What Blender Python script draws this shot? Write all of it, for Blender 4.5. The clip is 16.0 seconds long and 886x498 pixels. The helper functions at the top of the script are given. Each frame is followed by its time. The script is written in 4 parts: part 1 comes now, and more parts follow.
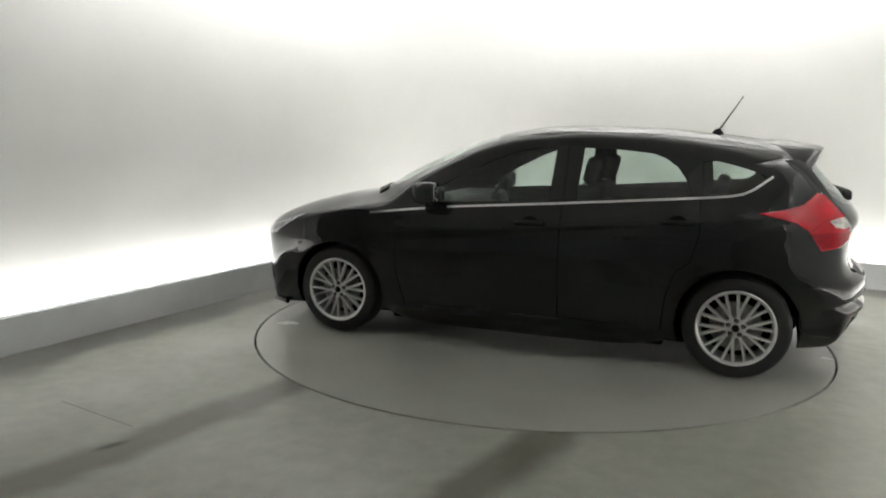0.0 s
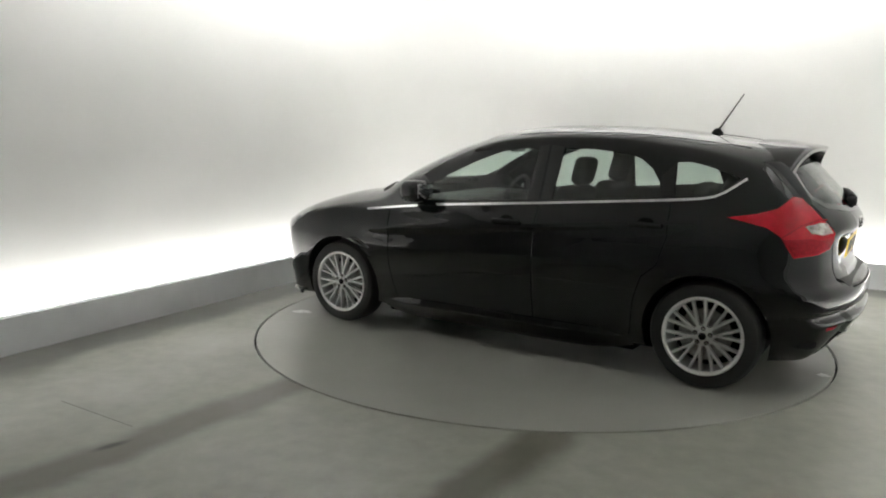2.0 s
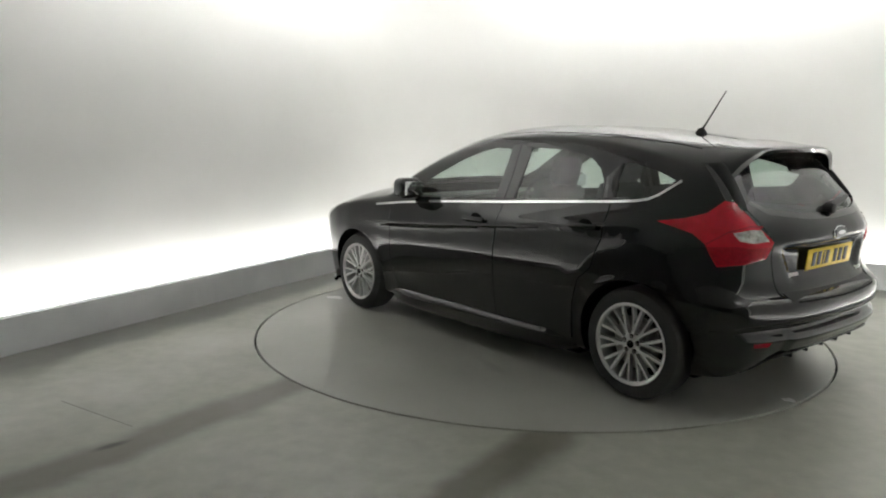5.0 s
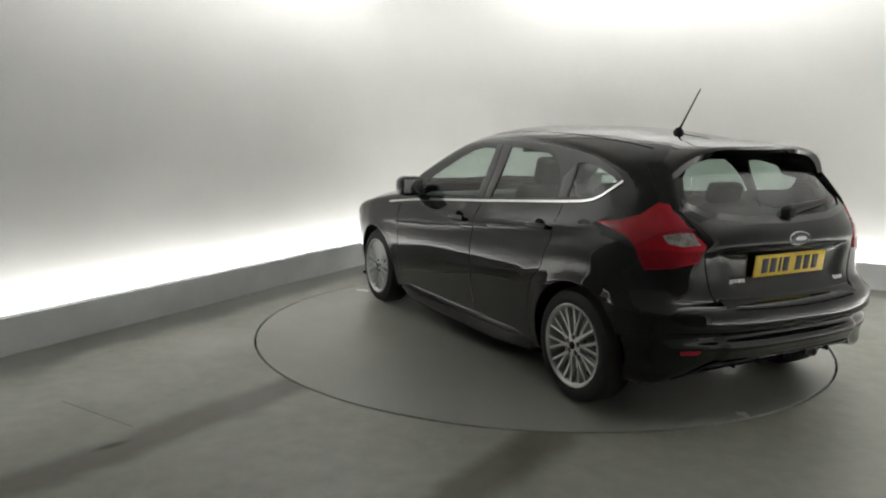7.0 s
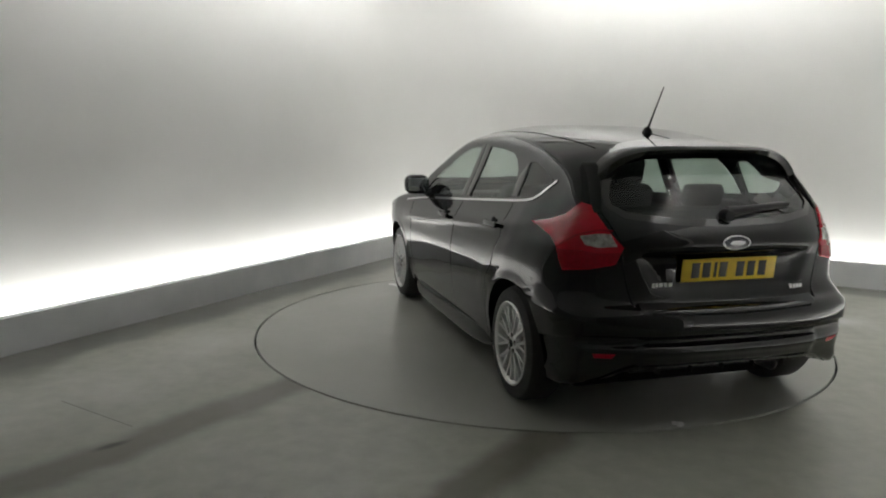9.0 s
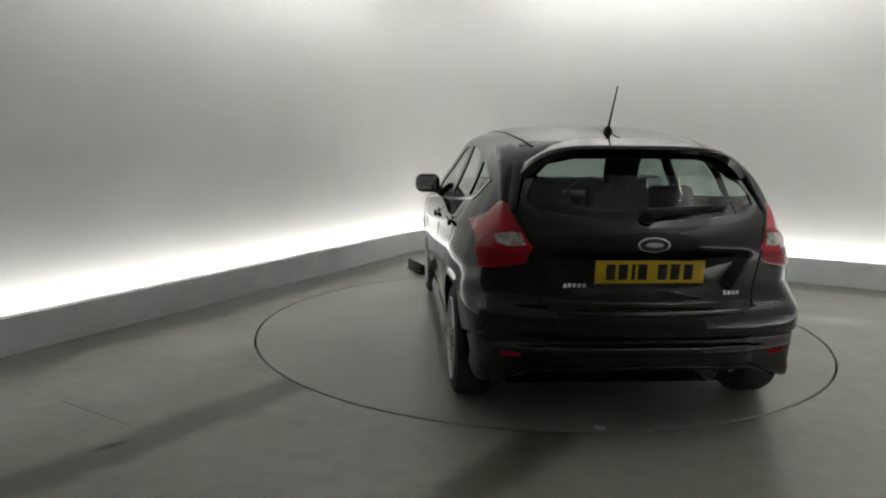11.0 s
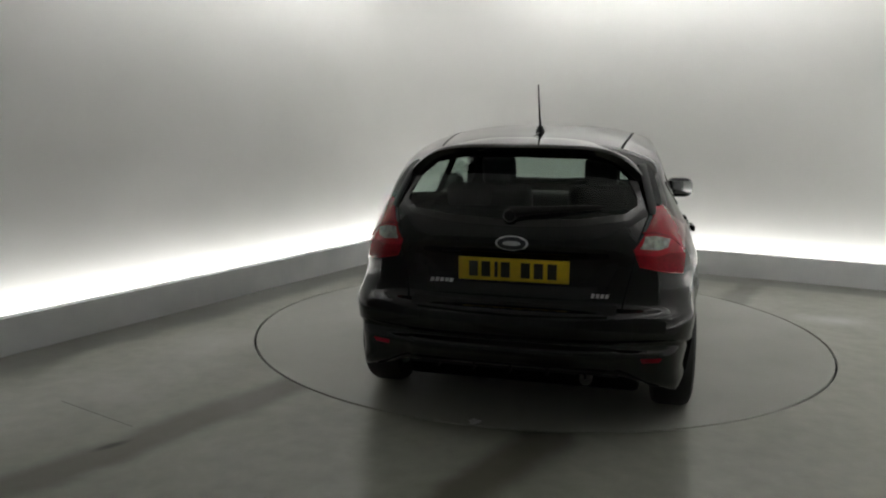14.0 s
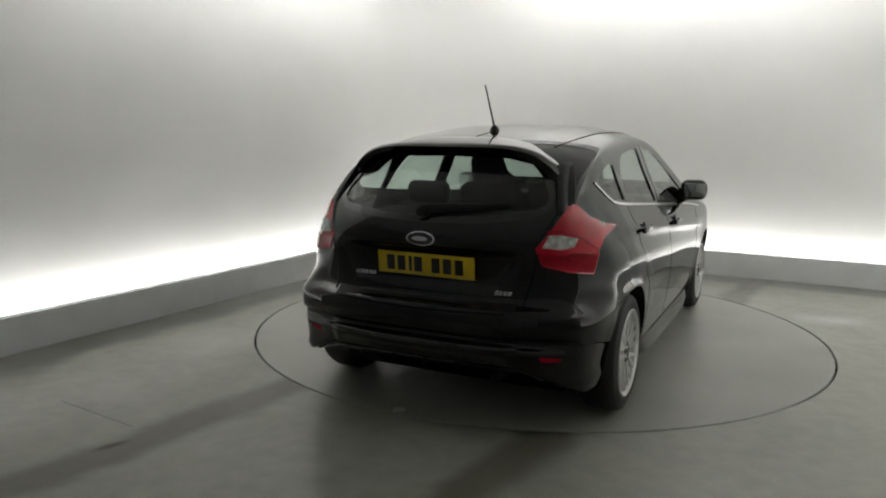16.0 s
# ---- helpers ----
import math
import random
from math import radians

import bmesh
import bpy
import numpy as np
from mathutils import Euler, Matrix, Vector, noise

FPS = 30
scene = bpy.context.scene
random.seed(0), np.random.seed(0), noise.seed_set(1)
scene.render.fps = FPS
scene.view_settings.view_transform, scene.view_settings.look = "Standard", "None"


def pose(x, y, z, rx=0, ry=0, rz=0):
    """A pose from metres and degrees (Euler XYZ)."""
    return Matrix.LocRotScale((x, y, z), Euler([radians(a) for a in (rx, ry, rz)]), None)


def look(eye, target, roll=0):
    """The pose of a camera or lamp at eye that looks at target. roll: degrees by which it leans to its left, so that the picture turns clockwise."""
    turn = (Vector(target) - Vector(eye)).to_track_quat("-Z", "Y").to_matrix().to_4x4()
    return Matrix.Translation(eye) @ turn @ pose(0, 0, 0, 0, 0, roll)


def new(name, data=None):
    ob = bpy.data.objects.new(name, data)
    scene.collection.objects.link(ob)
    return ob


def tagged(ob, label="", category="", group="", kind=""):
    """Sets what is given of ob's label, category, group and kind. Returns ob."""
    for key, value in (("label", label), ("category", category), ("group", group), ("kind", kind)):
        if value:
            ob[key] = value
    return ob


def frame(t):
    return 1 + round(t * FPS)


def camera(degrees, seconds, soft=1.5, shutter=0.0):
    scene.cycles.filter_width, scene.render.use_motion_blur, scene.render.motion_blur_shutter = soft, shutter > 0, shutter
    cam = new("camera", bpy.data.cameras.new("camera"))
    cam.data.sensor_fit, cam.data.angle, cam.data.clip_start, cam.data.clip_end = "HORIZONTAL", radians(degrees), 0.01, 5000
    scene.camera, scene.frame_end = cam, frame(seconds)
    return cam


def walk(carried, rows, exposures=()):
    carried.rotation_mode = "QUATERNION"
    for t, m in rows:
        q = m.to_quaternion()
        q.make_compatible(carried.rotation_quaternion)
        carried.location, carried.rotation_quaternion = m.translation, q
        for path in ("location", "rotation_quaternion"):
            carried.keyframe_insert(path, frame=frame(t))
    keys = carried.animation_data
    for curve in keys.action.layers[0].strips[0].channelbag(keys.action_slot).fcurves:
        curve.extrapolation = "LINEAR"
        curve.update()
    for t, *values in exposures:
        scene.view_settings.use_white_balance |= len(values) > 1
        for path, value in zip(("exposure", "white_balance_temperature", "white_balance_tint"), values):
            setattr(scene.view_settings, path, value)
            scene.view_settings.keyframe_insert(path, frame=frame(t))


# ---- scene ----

from mathutils.bvhtree import BVHTree

# camera on a stand, still
EYE = Vector((0.0, -5.585, 1.453))
PAN, PITCH = radians(7.103), radians(8.938)
AHEAD = Vector((-math.sin(PAN) * math.cos(PITCH), math.cos(PAN) * math.cos(PITCH), -math.sin(PITCH)))
cam = camera(61.12, 16.0, 2.0)
STAND = look(EYE, EYE + AHEAD, 0.606)
walk(cam, [(0, STAND), (16, STAND)], exposures=[(0, 0.10), (3.5, 0.08), (7, -0.31), (9, -0.56), (11.5, -0.74), (13, -0.78), (14.5, -0.72), (16, -0.44)])

# world: a closed room, so only a trace of grey
world = bpy.data.worlds.new("world")
scene.world = world
world.use_nodes = True
world.node_tree.nodes["Background"].inputs[0].default_value = (0.5, 0.5, 0.5, 1)
world.node_tree.nodes["Background"].inputs[1].default_value = 0.02

# plan of the room
CORNER = Vector((-1.34, 3.63))          # where the two kerbs meet
ALONG_LEFT = Vector((-0.373, -0.928)).normalized()
ALONG_BACK = Vector((0.934, -0.356)).normalized()

# strengths of the room's lights
COVE_LOW = 14.0     # led strip behind the kerb
COVE_HIGH = 24.0     # cove lights along the walls


# ---------------------------------------------------------------- materials
def material(name, colour, rough=0.5, metal=0.0, coat=0.0, emit=0.0, spec=0.5):
    m = bpy.data.materials.new(name)
    m.use_nodes = True
    b = m.node_tree.nodes["Principled BSDF"]
    b.inputs["Base Color"].default_value = (*colour, 1)
    b.inputs["Roughness"].default_value = rough
    b.inputs["Metallic"].default_value = metal
    b.inputs["Coat Weight"].default_value = coat
    b.inputs["Coat Roughness"].default_value = 0.04
    b.inputs["Specular IOR Level"].default_value = spec
    if emit:
        b.inputs["Emission Color"].default_value = (*colour, 1)
        b.inputs["Emission Strength"].default_value = emit
    return m


def link(m, a, b):
    m.node_tree.links.new(a, b)


def node(m, kind, **values):
    n = m.node_tree.nodes.new(kind)
    for k, v in values.items():
        n.inputs[k].default_value = v
    return n


def noise_to(m, socket, scale, low, high, detail=6.0, spread=(0.3, 0.7), second=None):
    """Vary a socket of the principled node by noise in object space."""
    b = m.node_tree.nodes["Principled BSDF"]
    tc = node(m, "ShaderNodeTexCoord")
    n = node(m, "ShaderNodeTexNoise", Scale=scale, Detail=detail)
    link(m, tc.outputs["Object"], n.inputs["Vector"])
    ramp = m.node_tree.nodes.new("ShaderNodeValToRGB")
    ramp.color_ramp.elements[0].position, ramp.color_ramp.elements[1].position = spread
    ramp.color_ramp.elements[0].color = (*low, 1)
    ramp.color_ramp.elements[1].color = (*high, 1)
    link(m, n.outputs["Fac"], ramp.inputs["Fac"])
    if socket:
        link(m, ramp.outputs["Color"], b.inputs[socket])
    return ramp


def bump_to(m, scale, strength, distance=0.002, detail=4.0):
    b = m.node_tree.nodes["Principled BSDF"]
    tc = node(m, "ShaderNodeTexCoord")
    n = node(m, "ShaderNodeTexNoise", Scale=scale, Detail=detail)
    link(m, tc.outputs["Object"], n.inputs["Vector"])
    bp = node(m, "ShaderNodeBump", Strength=strength, Distance=distance)
    link(m, n.outputs["Fac"], bp.inputs["Height"])
    link(m, bp.outputs["Normal"], b.inputs["Normal"])


WHITE_WALL = material("white_wall_paint", (0.78, 0.78, 0.76), 0.75, spec=0.2)
noise_to(WHITE_WALL, "Base Color", 0.9, (0.75, 0.755, 0.735), (0.80, 0.80, 0.785))
bump_to(WHITE_WALL, 60, 0.05)
KERB_PAINT = material("kerb_grey_paint", (0.80, 0.81, 0.82), 0.55)
noise_to(KERB_PAINT, "Base Color", 3.0, (0.76, 0.775, 0.785), (0.85, 0.86, 0.865))
bump_to(KERB_PAINT, 40, 0.1)
# for walls out of view: lack of light is put into the grey
UNLIT_WALL = material("unlit_wall_grey", (0.52, 0.52, 0.51), 0.8)
noise_to(UNLIT_WALL, "Base Color", 1.2, (0.49, 0.49, 0.48), (0.55, 0.55, 0.54))
CEILING_PAINT = material("ceiling_paint", (0.5, 0.5, 0.5), 0.8)
noise_to(CEILING_PAINT, "Base Color", 1.0, (0.76, 0.76, 0.755), (0.82, 0.82, 0.815))
LED = material("led_strip_light", (1.0, 0.98, 0.95), 0.5, emit=COVE_LOW)
PANEL_WALL = material("ceiling_light_panel", (1.0, 0.99, 0.97), 0.5, emit=COVE_HIGH)
ALUMINIUM = material("panel_aluminium", (0.7, 0.7, 0.7), 0.4, 1.0)
bump_to(ALUMINIUM, 80, 0.05)


def floor_material():
    """Grey painted concrete: cloudy, scuffed, with two darker tyre tracks."""
    m = material("floor_paint", (0.2, 0.2, 0.19), 0.35)
    b = m.node_tree.nodes["Principled BSDF"]
    base = noise_to(m, None, 0.8, (0.314, 0.322, 0.272), (0.392, 0.398, 0.344))
    fine = noise_to(m, None, 9.0, (0.88, 0.88, 0.87), (1.08, 1.08, 1.08), 10)
    mul = m.node_tree.nodes.new("ShaderNodeMixRGB")
    mul.blend_type = "MULTIPLY"
    mul.inputs[0].default_value = 1.0
    link(m, base.outputs["Color"], mul.inputs[1])
    link(m, fine.outputs["Color"], mul.inputs[2])
    tc = node(m, "ShaderNodeTexCoord")
    warp = node(m, "ShaderNodeTexNoise", Scale=2.2, Detail=5.0)
    link(m, tc.outputs["Object"], warp.inputs["Vector"])
    last = mul.outputs[0]
    # tracks: direction (0.45, 0.89); each by its sideways place and half width
    for place, half, depth in ((-0.52, 0.17, 0.78), (1.02, 0.15, 0.78)):
        dot = node(m, "ShaderNodeVectorMath")
        dot.operation = "DOT_PRODUCT"
        dot.inputs[1].default_value = (0.893, -0.45, 0)
        link(m, tc.outputs["Object"], dot.inputs[0])
        a = node(m, "ShaderNodeMath")
        a.operation = "SUBTRACT"
        a.inputs[1].default_value = place
        link(m, dot.outputs["Value"], a.inputs[0])
        w = node(m, "ShaderNodeMath")
        w.operation = "MULTIPLY_ADD"
        w.inputs[1].default_value = 0.22
        link(m, warp.outputs["Fac"], w.inputs[0])
        link(m, a.outputs[0], w.inputs[2])
        c = node(m, "ShaderNodeMath")
        c.operation = "SUBTRACT"
        c.inputs[1].default_value = 0.11
        link(m, w.outputs[0], c.inputs[0])
        d = node(m, "ShaderNodeMath")
        d.operation = "ABSOLUTE"
        link(m, c.outputs[0], d.inputs[0])
        r = node(m, "ShaderNodeMapRange")
        r.interpolation_type = "SMOOTHSTEP"
        r.inputs["From Min"].default_value = half * 0.35
        r.inputs["From Max"].default_value = half * 1.25
        r.inputs["To Min"].default_value = depth
        r.inputs["To Max"].default_value = 0.0
        link(m, d.outputs[0], r.inputs["Value"])
        dark = m.node_tree.nodes.new("ShaderNodeMixRGB")
        dark.inputs[2].default_value = (0.10, 0.095, 0.068, 1)
        link(m, r.outputs["Result"], dark.inputs[0])
        link(m, last, dark.inputs[1])
        last = dark.outputs[0]
    # a short rubber skid in the left track
    gap = node(m, "ShaderNodeVectorMath")
    gap.operation = "SUBTRACT"
    gap.inputs[1].default_value = (-1.918, -2.516, 0)
    link(m, tc.outputs["Object"], gap.inputs[0])
    turned = node(m, "ShaderNodeVectorRotate")
    turned.rotation_type = "Z_AXIS"
    turned.inputs["Angle"].default_value = -0.928
    link(m, gap.outputs["Vector"], turned.inputs["Vector"])
    shrink = node(m, "ShaderNodeVectorMath")
    shrink.operation = "MULTIPLY"
    shrink.inputs[1].default_value = (9.18, 28.0, 0)
    link(m, turned.outputs["Vector"], shrink.inputs[0])
    size = node(m, "ShaderNodeVectorMath")
    size.operation = "LENGTH"
    link(m, shrink.outputs["Vector"], size.inputs[0])
    r = node(m, "ShaderNodeMapRange")
    r.interpolation_type = "SMOOTHSTEP"
    r.inputs["From Min"].default_value = 0.2
    r.inputs["From Max"].default_value = 1.1
    r.inputs["To Min"].default_value = 0.95
    r.inputs["To Max"].default_value = 0.0
    link(m, size.outputs["Value"], r.inputs["Value"])
    skid = m.node_tree.nodes.new("ShaderNodeMixRGB")
    skid.inputs[2].default_value = (0.03, 0.028, 0.022, 1)
    link(m, r.outputs["Result"], skid.inputs[0])
    link(m, last, skid.inputs[1])
    last = skid.outputs[0]
    # a darker band along each kerb, its inner edge wandering
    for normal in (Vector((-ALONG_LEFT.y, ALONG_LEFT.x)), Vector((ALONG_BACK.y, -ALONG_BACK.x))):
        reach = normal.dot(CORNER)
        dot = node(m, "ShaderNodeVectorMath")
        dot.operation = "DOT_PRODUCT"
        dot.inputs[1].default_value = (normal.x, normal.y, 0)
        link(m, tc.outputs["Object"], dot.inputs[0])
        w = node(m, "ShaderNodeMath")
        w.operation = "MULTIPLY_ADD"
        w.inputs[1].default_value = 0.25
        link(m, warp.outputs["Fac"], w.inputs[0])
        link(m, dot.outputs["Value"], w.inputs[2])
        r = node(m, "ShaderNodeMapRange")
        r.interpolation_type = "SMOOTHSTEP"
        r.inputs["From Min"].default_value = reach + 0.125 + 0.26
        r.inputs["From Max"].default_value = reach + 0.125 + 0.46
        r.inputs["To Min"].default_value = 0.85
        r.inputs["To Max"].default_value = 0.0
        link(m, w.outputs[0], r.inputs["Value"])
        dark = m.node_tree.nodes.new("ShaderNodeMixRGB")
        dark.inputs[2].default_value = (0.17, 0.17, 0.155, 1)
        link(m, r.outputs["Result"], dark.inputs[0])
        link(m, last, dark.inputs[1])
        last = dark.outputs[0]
    # pale patches: the first paints the strip light's sheen, the others are worn
    for px, py, size, depth in ((2.40, 0.55, 0.36, 0.95), (-2.15, -0.75, 0.5, 0.4), (-2.35, -1.75, 0.45, 0.35)):
        far = node(m, "ShaderNodeVectorMath")
        far.operation = "DISTANCE"
        far.inputs[1].default_value = (px, py, 0)
        link(m, tc.outputs["Object"], far.inputs[0])
        w = node(m, "ShaderNodeMath")
        w.operation = "MULTIPLY_ADD"
        w.inputs[1].default_value = 0.7
        link(m, warp.outputs["Fac"], w.inputs[0])
        link(m, far.outputs["Value"], w.inputs[2])
        r = node(m, "ShaderNodeMapRange")
        r.interpolation_type = "SMOOTHSTEP"
        r.inputs["From Min"].default_value = 0.30
        r.inputs["From Max"].default_value = 0.35 + size
        r.inputs["To Min"].default_value = depth
        r.inputs["To Max"].default_value = 0.0
        link(m, w.outputs[0], r.inputs["Value"])
        wear_sheen = m.node_tree.nodes.new("ShaderNodeMixRGB")
        wear_sheen.inputs[2].default_value = (0.58, 0.58, 0.56, 1)
        link(m, r.outputs["Result"], wear_sheen.inputs[0])
        link(m, last, wear_sheen.inputs[1])
        last = wear_sheen.outputs[0]
    # pale dusty scuffs
    sc = noise_to(m, None, 1.7, (0, 0, 0), (0.22, 0.22, 0.22), 4, (0.50, 0.85))
    pale = m.node_tree.nodes.new("ShaderNodeMixRGB")
    pale.inputs[2].default_value = (0.48, 0.48, 0.455, 1)
    link(m, sc.outputs["Color"], pale.inputs[0])
    link(m, last, pale.inputs[1])
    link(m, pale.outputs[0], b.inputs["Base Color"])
    noise_to(m, "Roughness", 1.5, (0.285, 0.285, 0.285), (0.40, 0.40, 0.40))
    bump_to(m, 25, 0.08, 0.001)
    return m


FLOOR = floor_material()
DISC = material("turntable_paint", (0.22, 0.22, 0.21), 0.35)
noise_to(DISC, "Base Color", 1.3, (0.318, 0.323, 0.285), (0.376, 0.381, 0.342), 8)
noise_to(DISC, "Roughness", 2.0, (0.28, 0.28, 0.28), (0.36, 0.36, 0.36))
bump_to(DISC, 25, 0.08, 0.001)
GAP = material("gap_black", (0.004, 0.004, 0.004), 0.7, spec=0.1)
bump_to(GAP, 50, 0.1)
JOINT = material("joint_filler", (0.23, 0.23, 0.21), 0.7)
bump_to(JOINT, 60, 0.2)
SCUFF = material("white_scuff", (0.6, 0.6, 0.58), 0.6)
noise_to(SCUFF, "Base Color", 30, (0.65, 0.65, 0.63), (0.88, 0.88, 0.86))

PAINT = material("black_car_paint", (0.006, 0.006, 0.0065), 0.4, coat=1.0, spec=0.0)
PAINT.node_tree.nodes["Principled BSDF"].inputs["Coat IOR"].default_value = 1.52
noise_to(PAINT, "Roughness", 6, (0.36, 0.36, 0.36), (0.44, 0.44, 0.44))
TRIM_BLACK = material("black_plastic", (0.012, 0.012, 0.012), 0.45, spec=0.25)
bump_to(TRIM_BLACK, 300, 0.15, 0.0005)
GLOSS_BLACK = material("gloss_black_trim", (0.006, 0.006, 0.006), 0.12, coat=0.5)
noise_to(GLOSS_BLACK, "Roughness", 8, (0.1, 0.1, 0.1), (0.16, 0.16, 0.16))
MIRROR = material("mirror_silver", (0.55, 0.57, 0.58), 0.03, 1.0)
CHROME = material("chrome", (0.85, 0.85, 0.85), 0.12, 1.0)
ALLOY = material("silver_alloy", (0.66, 0.66, 0.65), 0.38, 0.55)
noise_to(ALLOY, "Base Color", 9, (0.6, 0.6, 0.59), (0.7, 0.7, 0.69))
noise_to(ALLOY, "Roughness", 14, (0.28, 0.28, 0.28), (0.38, 0.38, 0.38))
RUBBER = material("tyre_rubber", (0.026, 0.026, 0.026), 0.7)
bump_to(RUBBER, 120, 0.25, 0.001)
STEEL = material("brake_steel", (0.35, 0.34, 0.33), 0.45, 1.0)
noise_to(STEEL, "Base Color", 25, (0.22, 0.2, 0.19), (0.4, 0.39, 0.38))
FABRIC = material("dark_seat_fabric", (0.04, 0.04, 0.042), 0.9, spec=0.15)
noise_to(FABRIC, "Base Color", 40, (0.018, 0.018, 0.02), (0.03, 0.03, 0.032))
bump_to(FABRIC, 90, 0.12, 0.001)
LAMP_RED = material("red_lamp_lens", (0.5, 0.012, 0.016), 0.12, coat=1.0)
LAMP_RED.node_tree.nodes["Principled BSDF"].inputs["Coat IOR"].default_value = 1.3
noise_to(LAMP_RED, "Base Color", 16, (0.44, 0.006, 0.016), (0.58, 0.009, 0.025))
LAMP_CLEAR = material("clear_lamp_lens", (0.6, 0.56, 0.53), 0.15, 0.0, coat=1.0)
noise_to(LAMP_CLEAR, "Base Color", 38, (0.26, 0.22, 0.21), (0.66, 0.62, 0.60))
REFLECTOR = material("dark_red_reflector", (0.28, 0.012, 0.016), 0.2, spec=0.25)
noise_to(REFLECTOR, "Base Color", 60, (0.24, 0.004, 0.012), (0.36, 0.007, 0.018))
LAMP_HEAD = material("headlamp_lens", (0.35, 0.36, 0.37), 0.08, 0.6, coat=1.0)
noise_to(LAMP_HEAD, "Base Color", 25, (0.12, 0.12, 0.13), (0.55, 0.56, 0.57))
PLATE = material("yellow_plate", (0.72, 0.50, 0.012), 0.35)
noise_to(PLATE, "Base Color", 20, (0.66, 0.45, 0.01), (0.76, 0.53, 0.015))
PLATE_INK = material("plate_ink", (0.02, 0.018, 0.01), 0.5)
BADGE_BLUE = material("badge_blue", (0.012, 0.018, 0.045), 0.2, coat=1.0)
PAPER = material("paper_card", (0.75, 0.75, 0.73), 0.7)


def glass(name, tint, facing, gloss_rough=0.02):
    m = bpy.data.materials.new(name)
    m.use_nodes = True
    nt = m.node_tree
    nt.nodes.remove(nt.nodes["Principled BSDF"])
    out = nt.nodes["Material Output"]
    tr = node(m, "ShaderNodeBsdfTransparent", Color=(*tint, 1))
    gl = node(m, "ShaderNodeBsdfGlossy", Color=(1, 1, 1, 1), Roughness=gloss_rough)
    lw = node(m, "ShaderNodeLayerWeight", Blend=0.5)
    pw = node(m, "ShaderNodeMath")
    pw.operation = "POWER"
    pw.inputs[1].default_value = 5.0
    link(m, lw.outputs["Facing"], pw.inputs[0])
    fr = node(m, "ShaderNodeMath")
    fr.operation = "MULTIPLY_ADD"
    fr.inputs[1].default_value, fr.inputs[2].default_value = 0.90, facing
    link(m, pw.outputs[0], fr.inputs[0])
    mix = node(m, "ShaderNodeMixShader")
    link(m, fr.outputs[0], mix.inputs[0])
    link(m, tr.outputs[0], mix.inputs[1])
    link(m, gl.outputs[0], mix.inputs[2])
    link(m, mix.outputs[0], out.inputs["Surface"])
    return m


GLASS = glass("car_window_glass", (0.73, 0.81, 0.765), 0.075)
GLASS_REAR = glass("rear_window_glass", (0.56, 0.64, 0.60), 0.05)


# ---------------------------------------------------------------- mesh helpers
def mesh_of(name, bm, mat, smooth=True, angle=35):
    me = bpy.data.meshes.new(name)
    bm.normal_update()
    bm.to_mesh(me)
    bm.free()
    for mm in (mat if isinstance(mat, (list, tuple)) else [mat]):
        me.materials.append(mm)
    if smooth:
        me.shade_smooth()
        me.set_sharp_from_angle(angle=radians(angle))
    return me


def part(name, bm, mat, parent=None, label="", smooth=True, angle=35, at=None):
    me = bm if isinstance(bm, bpy.types.Mesh) else mesh_of(name, bm, mat, smooth, angle)
    ob = new(name, me)
    ob.parent = parent
    if at is not None:
        ob.matrix_basis = at
    return tagged(ob, label)


def box(lo, hi, bevel=0.0, bm=None, segments=2):
    bm = bm or bmesh.new()
    size = [b - a for a, b in zip(lo, hi)]
    mid = [(a + b) / 2 for a, b in zip(lo, hi)]
    made = bmesh.ops.create_cube(bm, size=1, matrix=Matrix.Translation(mid) @ Matrix.Diagonal((*size, 1)))
    if bevel:
        edges = list({e for v in made["verts"] for e in v.link_edges})
        bmesh.ops.bevel(bm, geom=edges, offset=bevel, segments=segments, affect="EDGES", profile=0.5)
    return bm


def grid_mesh(rows, closed_u=False, closed_v=False, bm=None):
    """Quads over a grid of points, rows of equal length."""
    bm = bm or bmesh.new()
    vs = [[bm.verts.new(p) for p in r] for r in rows]
    nu, nv = len(vs), len(vs[0])
    for i in range(nu if closed_u else nu - 1):
        for j in range(nv if closed_v else nv - 1):
            quad = (vs[i][j], vs[(i + 1) % nu][j], vs[(i + 1) % nu][(j + 1) % nv], vs[i][(j + 1) % nv])
            bm.faces.new(quad)
    return bm


def lathe(profile, n=48, axis="y", bm=None):
    """Turn (radius, along) pairs about the axis."""
    rows = []
    for k in range(n):
        a = 2 * math.pi * k / n
        c, s = math.cos(a), math.sin(a)
        if axis == "y":
            rows.append([(r * c, h, r * s) for r, h in profile])
        else:
            rows.append([(r * c, r * s, h) for r, h in profile])
    bm = grid_mesh(rows, closed_u=True, bm=bm)
    bmesh.ops.recalc_face_normals(bm, faces=bm.faces)
    return bm


def tube(path, radius, n=8, bm=None):
    """A round bar along points; radius a number or one for each point."""
    pts = [Vector(p) for p in path]
    rows = []
    for i, p in enumerate(pts):
        t = (pts[min(i + 1, len(pts) - 1)] - pts[max(i - 1, 0)]).normalized()
        side = t.cross(Vector((0, 0, 1)) if abs(t.z) < 0.9 else Vector((1, 0, 0))).normalized()
        up = side.cross(t)
        r = radius[i] if isinstance(radius, (list, tuple)) else radius
        rows.append([p + r * (side * math.cos(2 * math.pi * k / n) + up * math.sin(2 * math.pi * k / n)) for k in range(n)])
    bm = grid_mesh(rows, closed_v=True, bm=bm)
    bm.verts.ensure_lookup_table()
    return bm


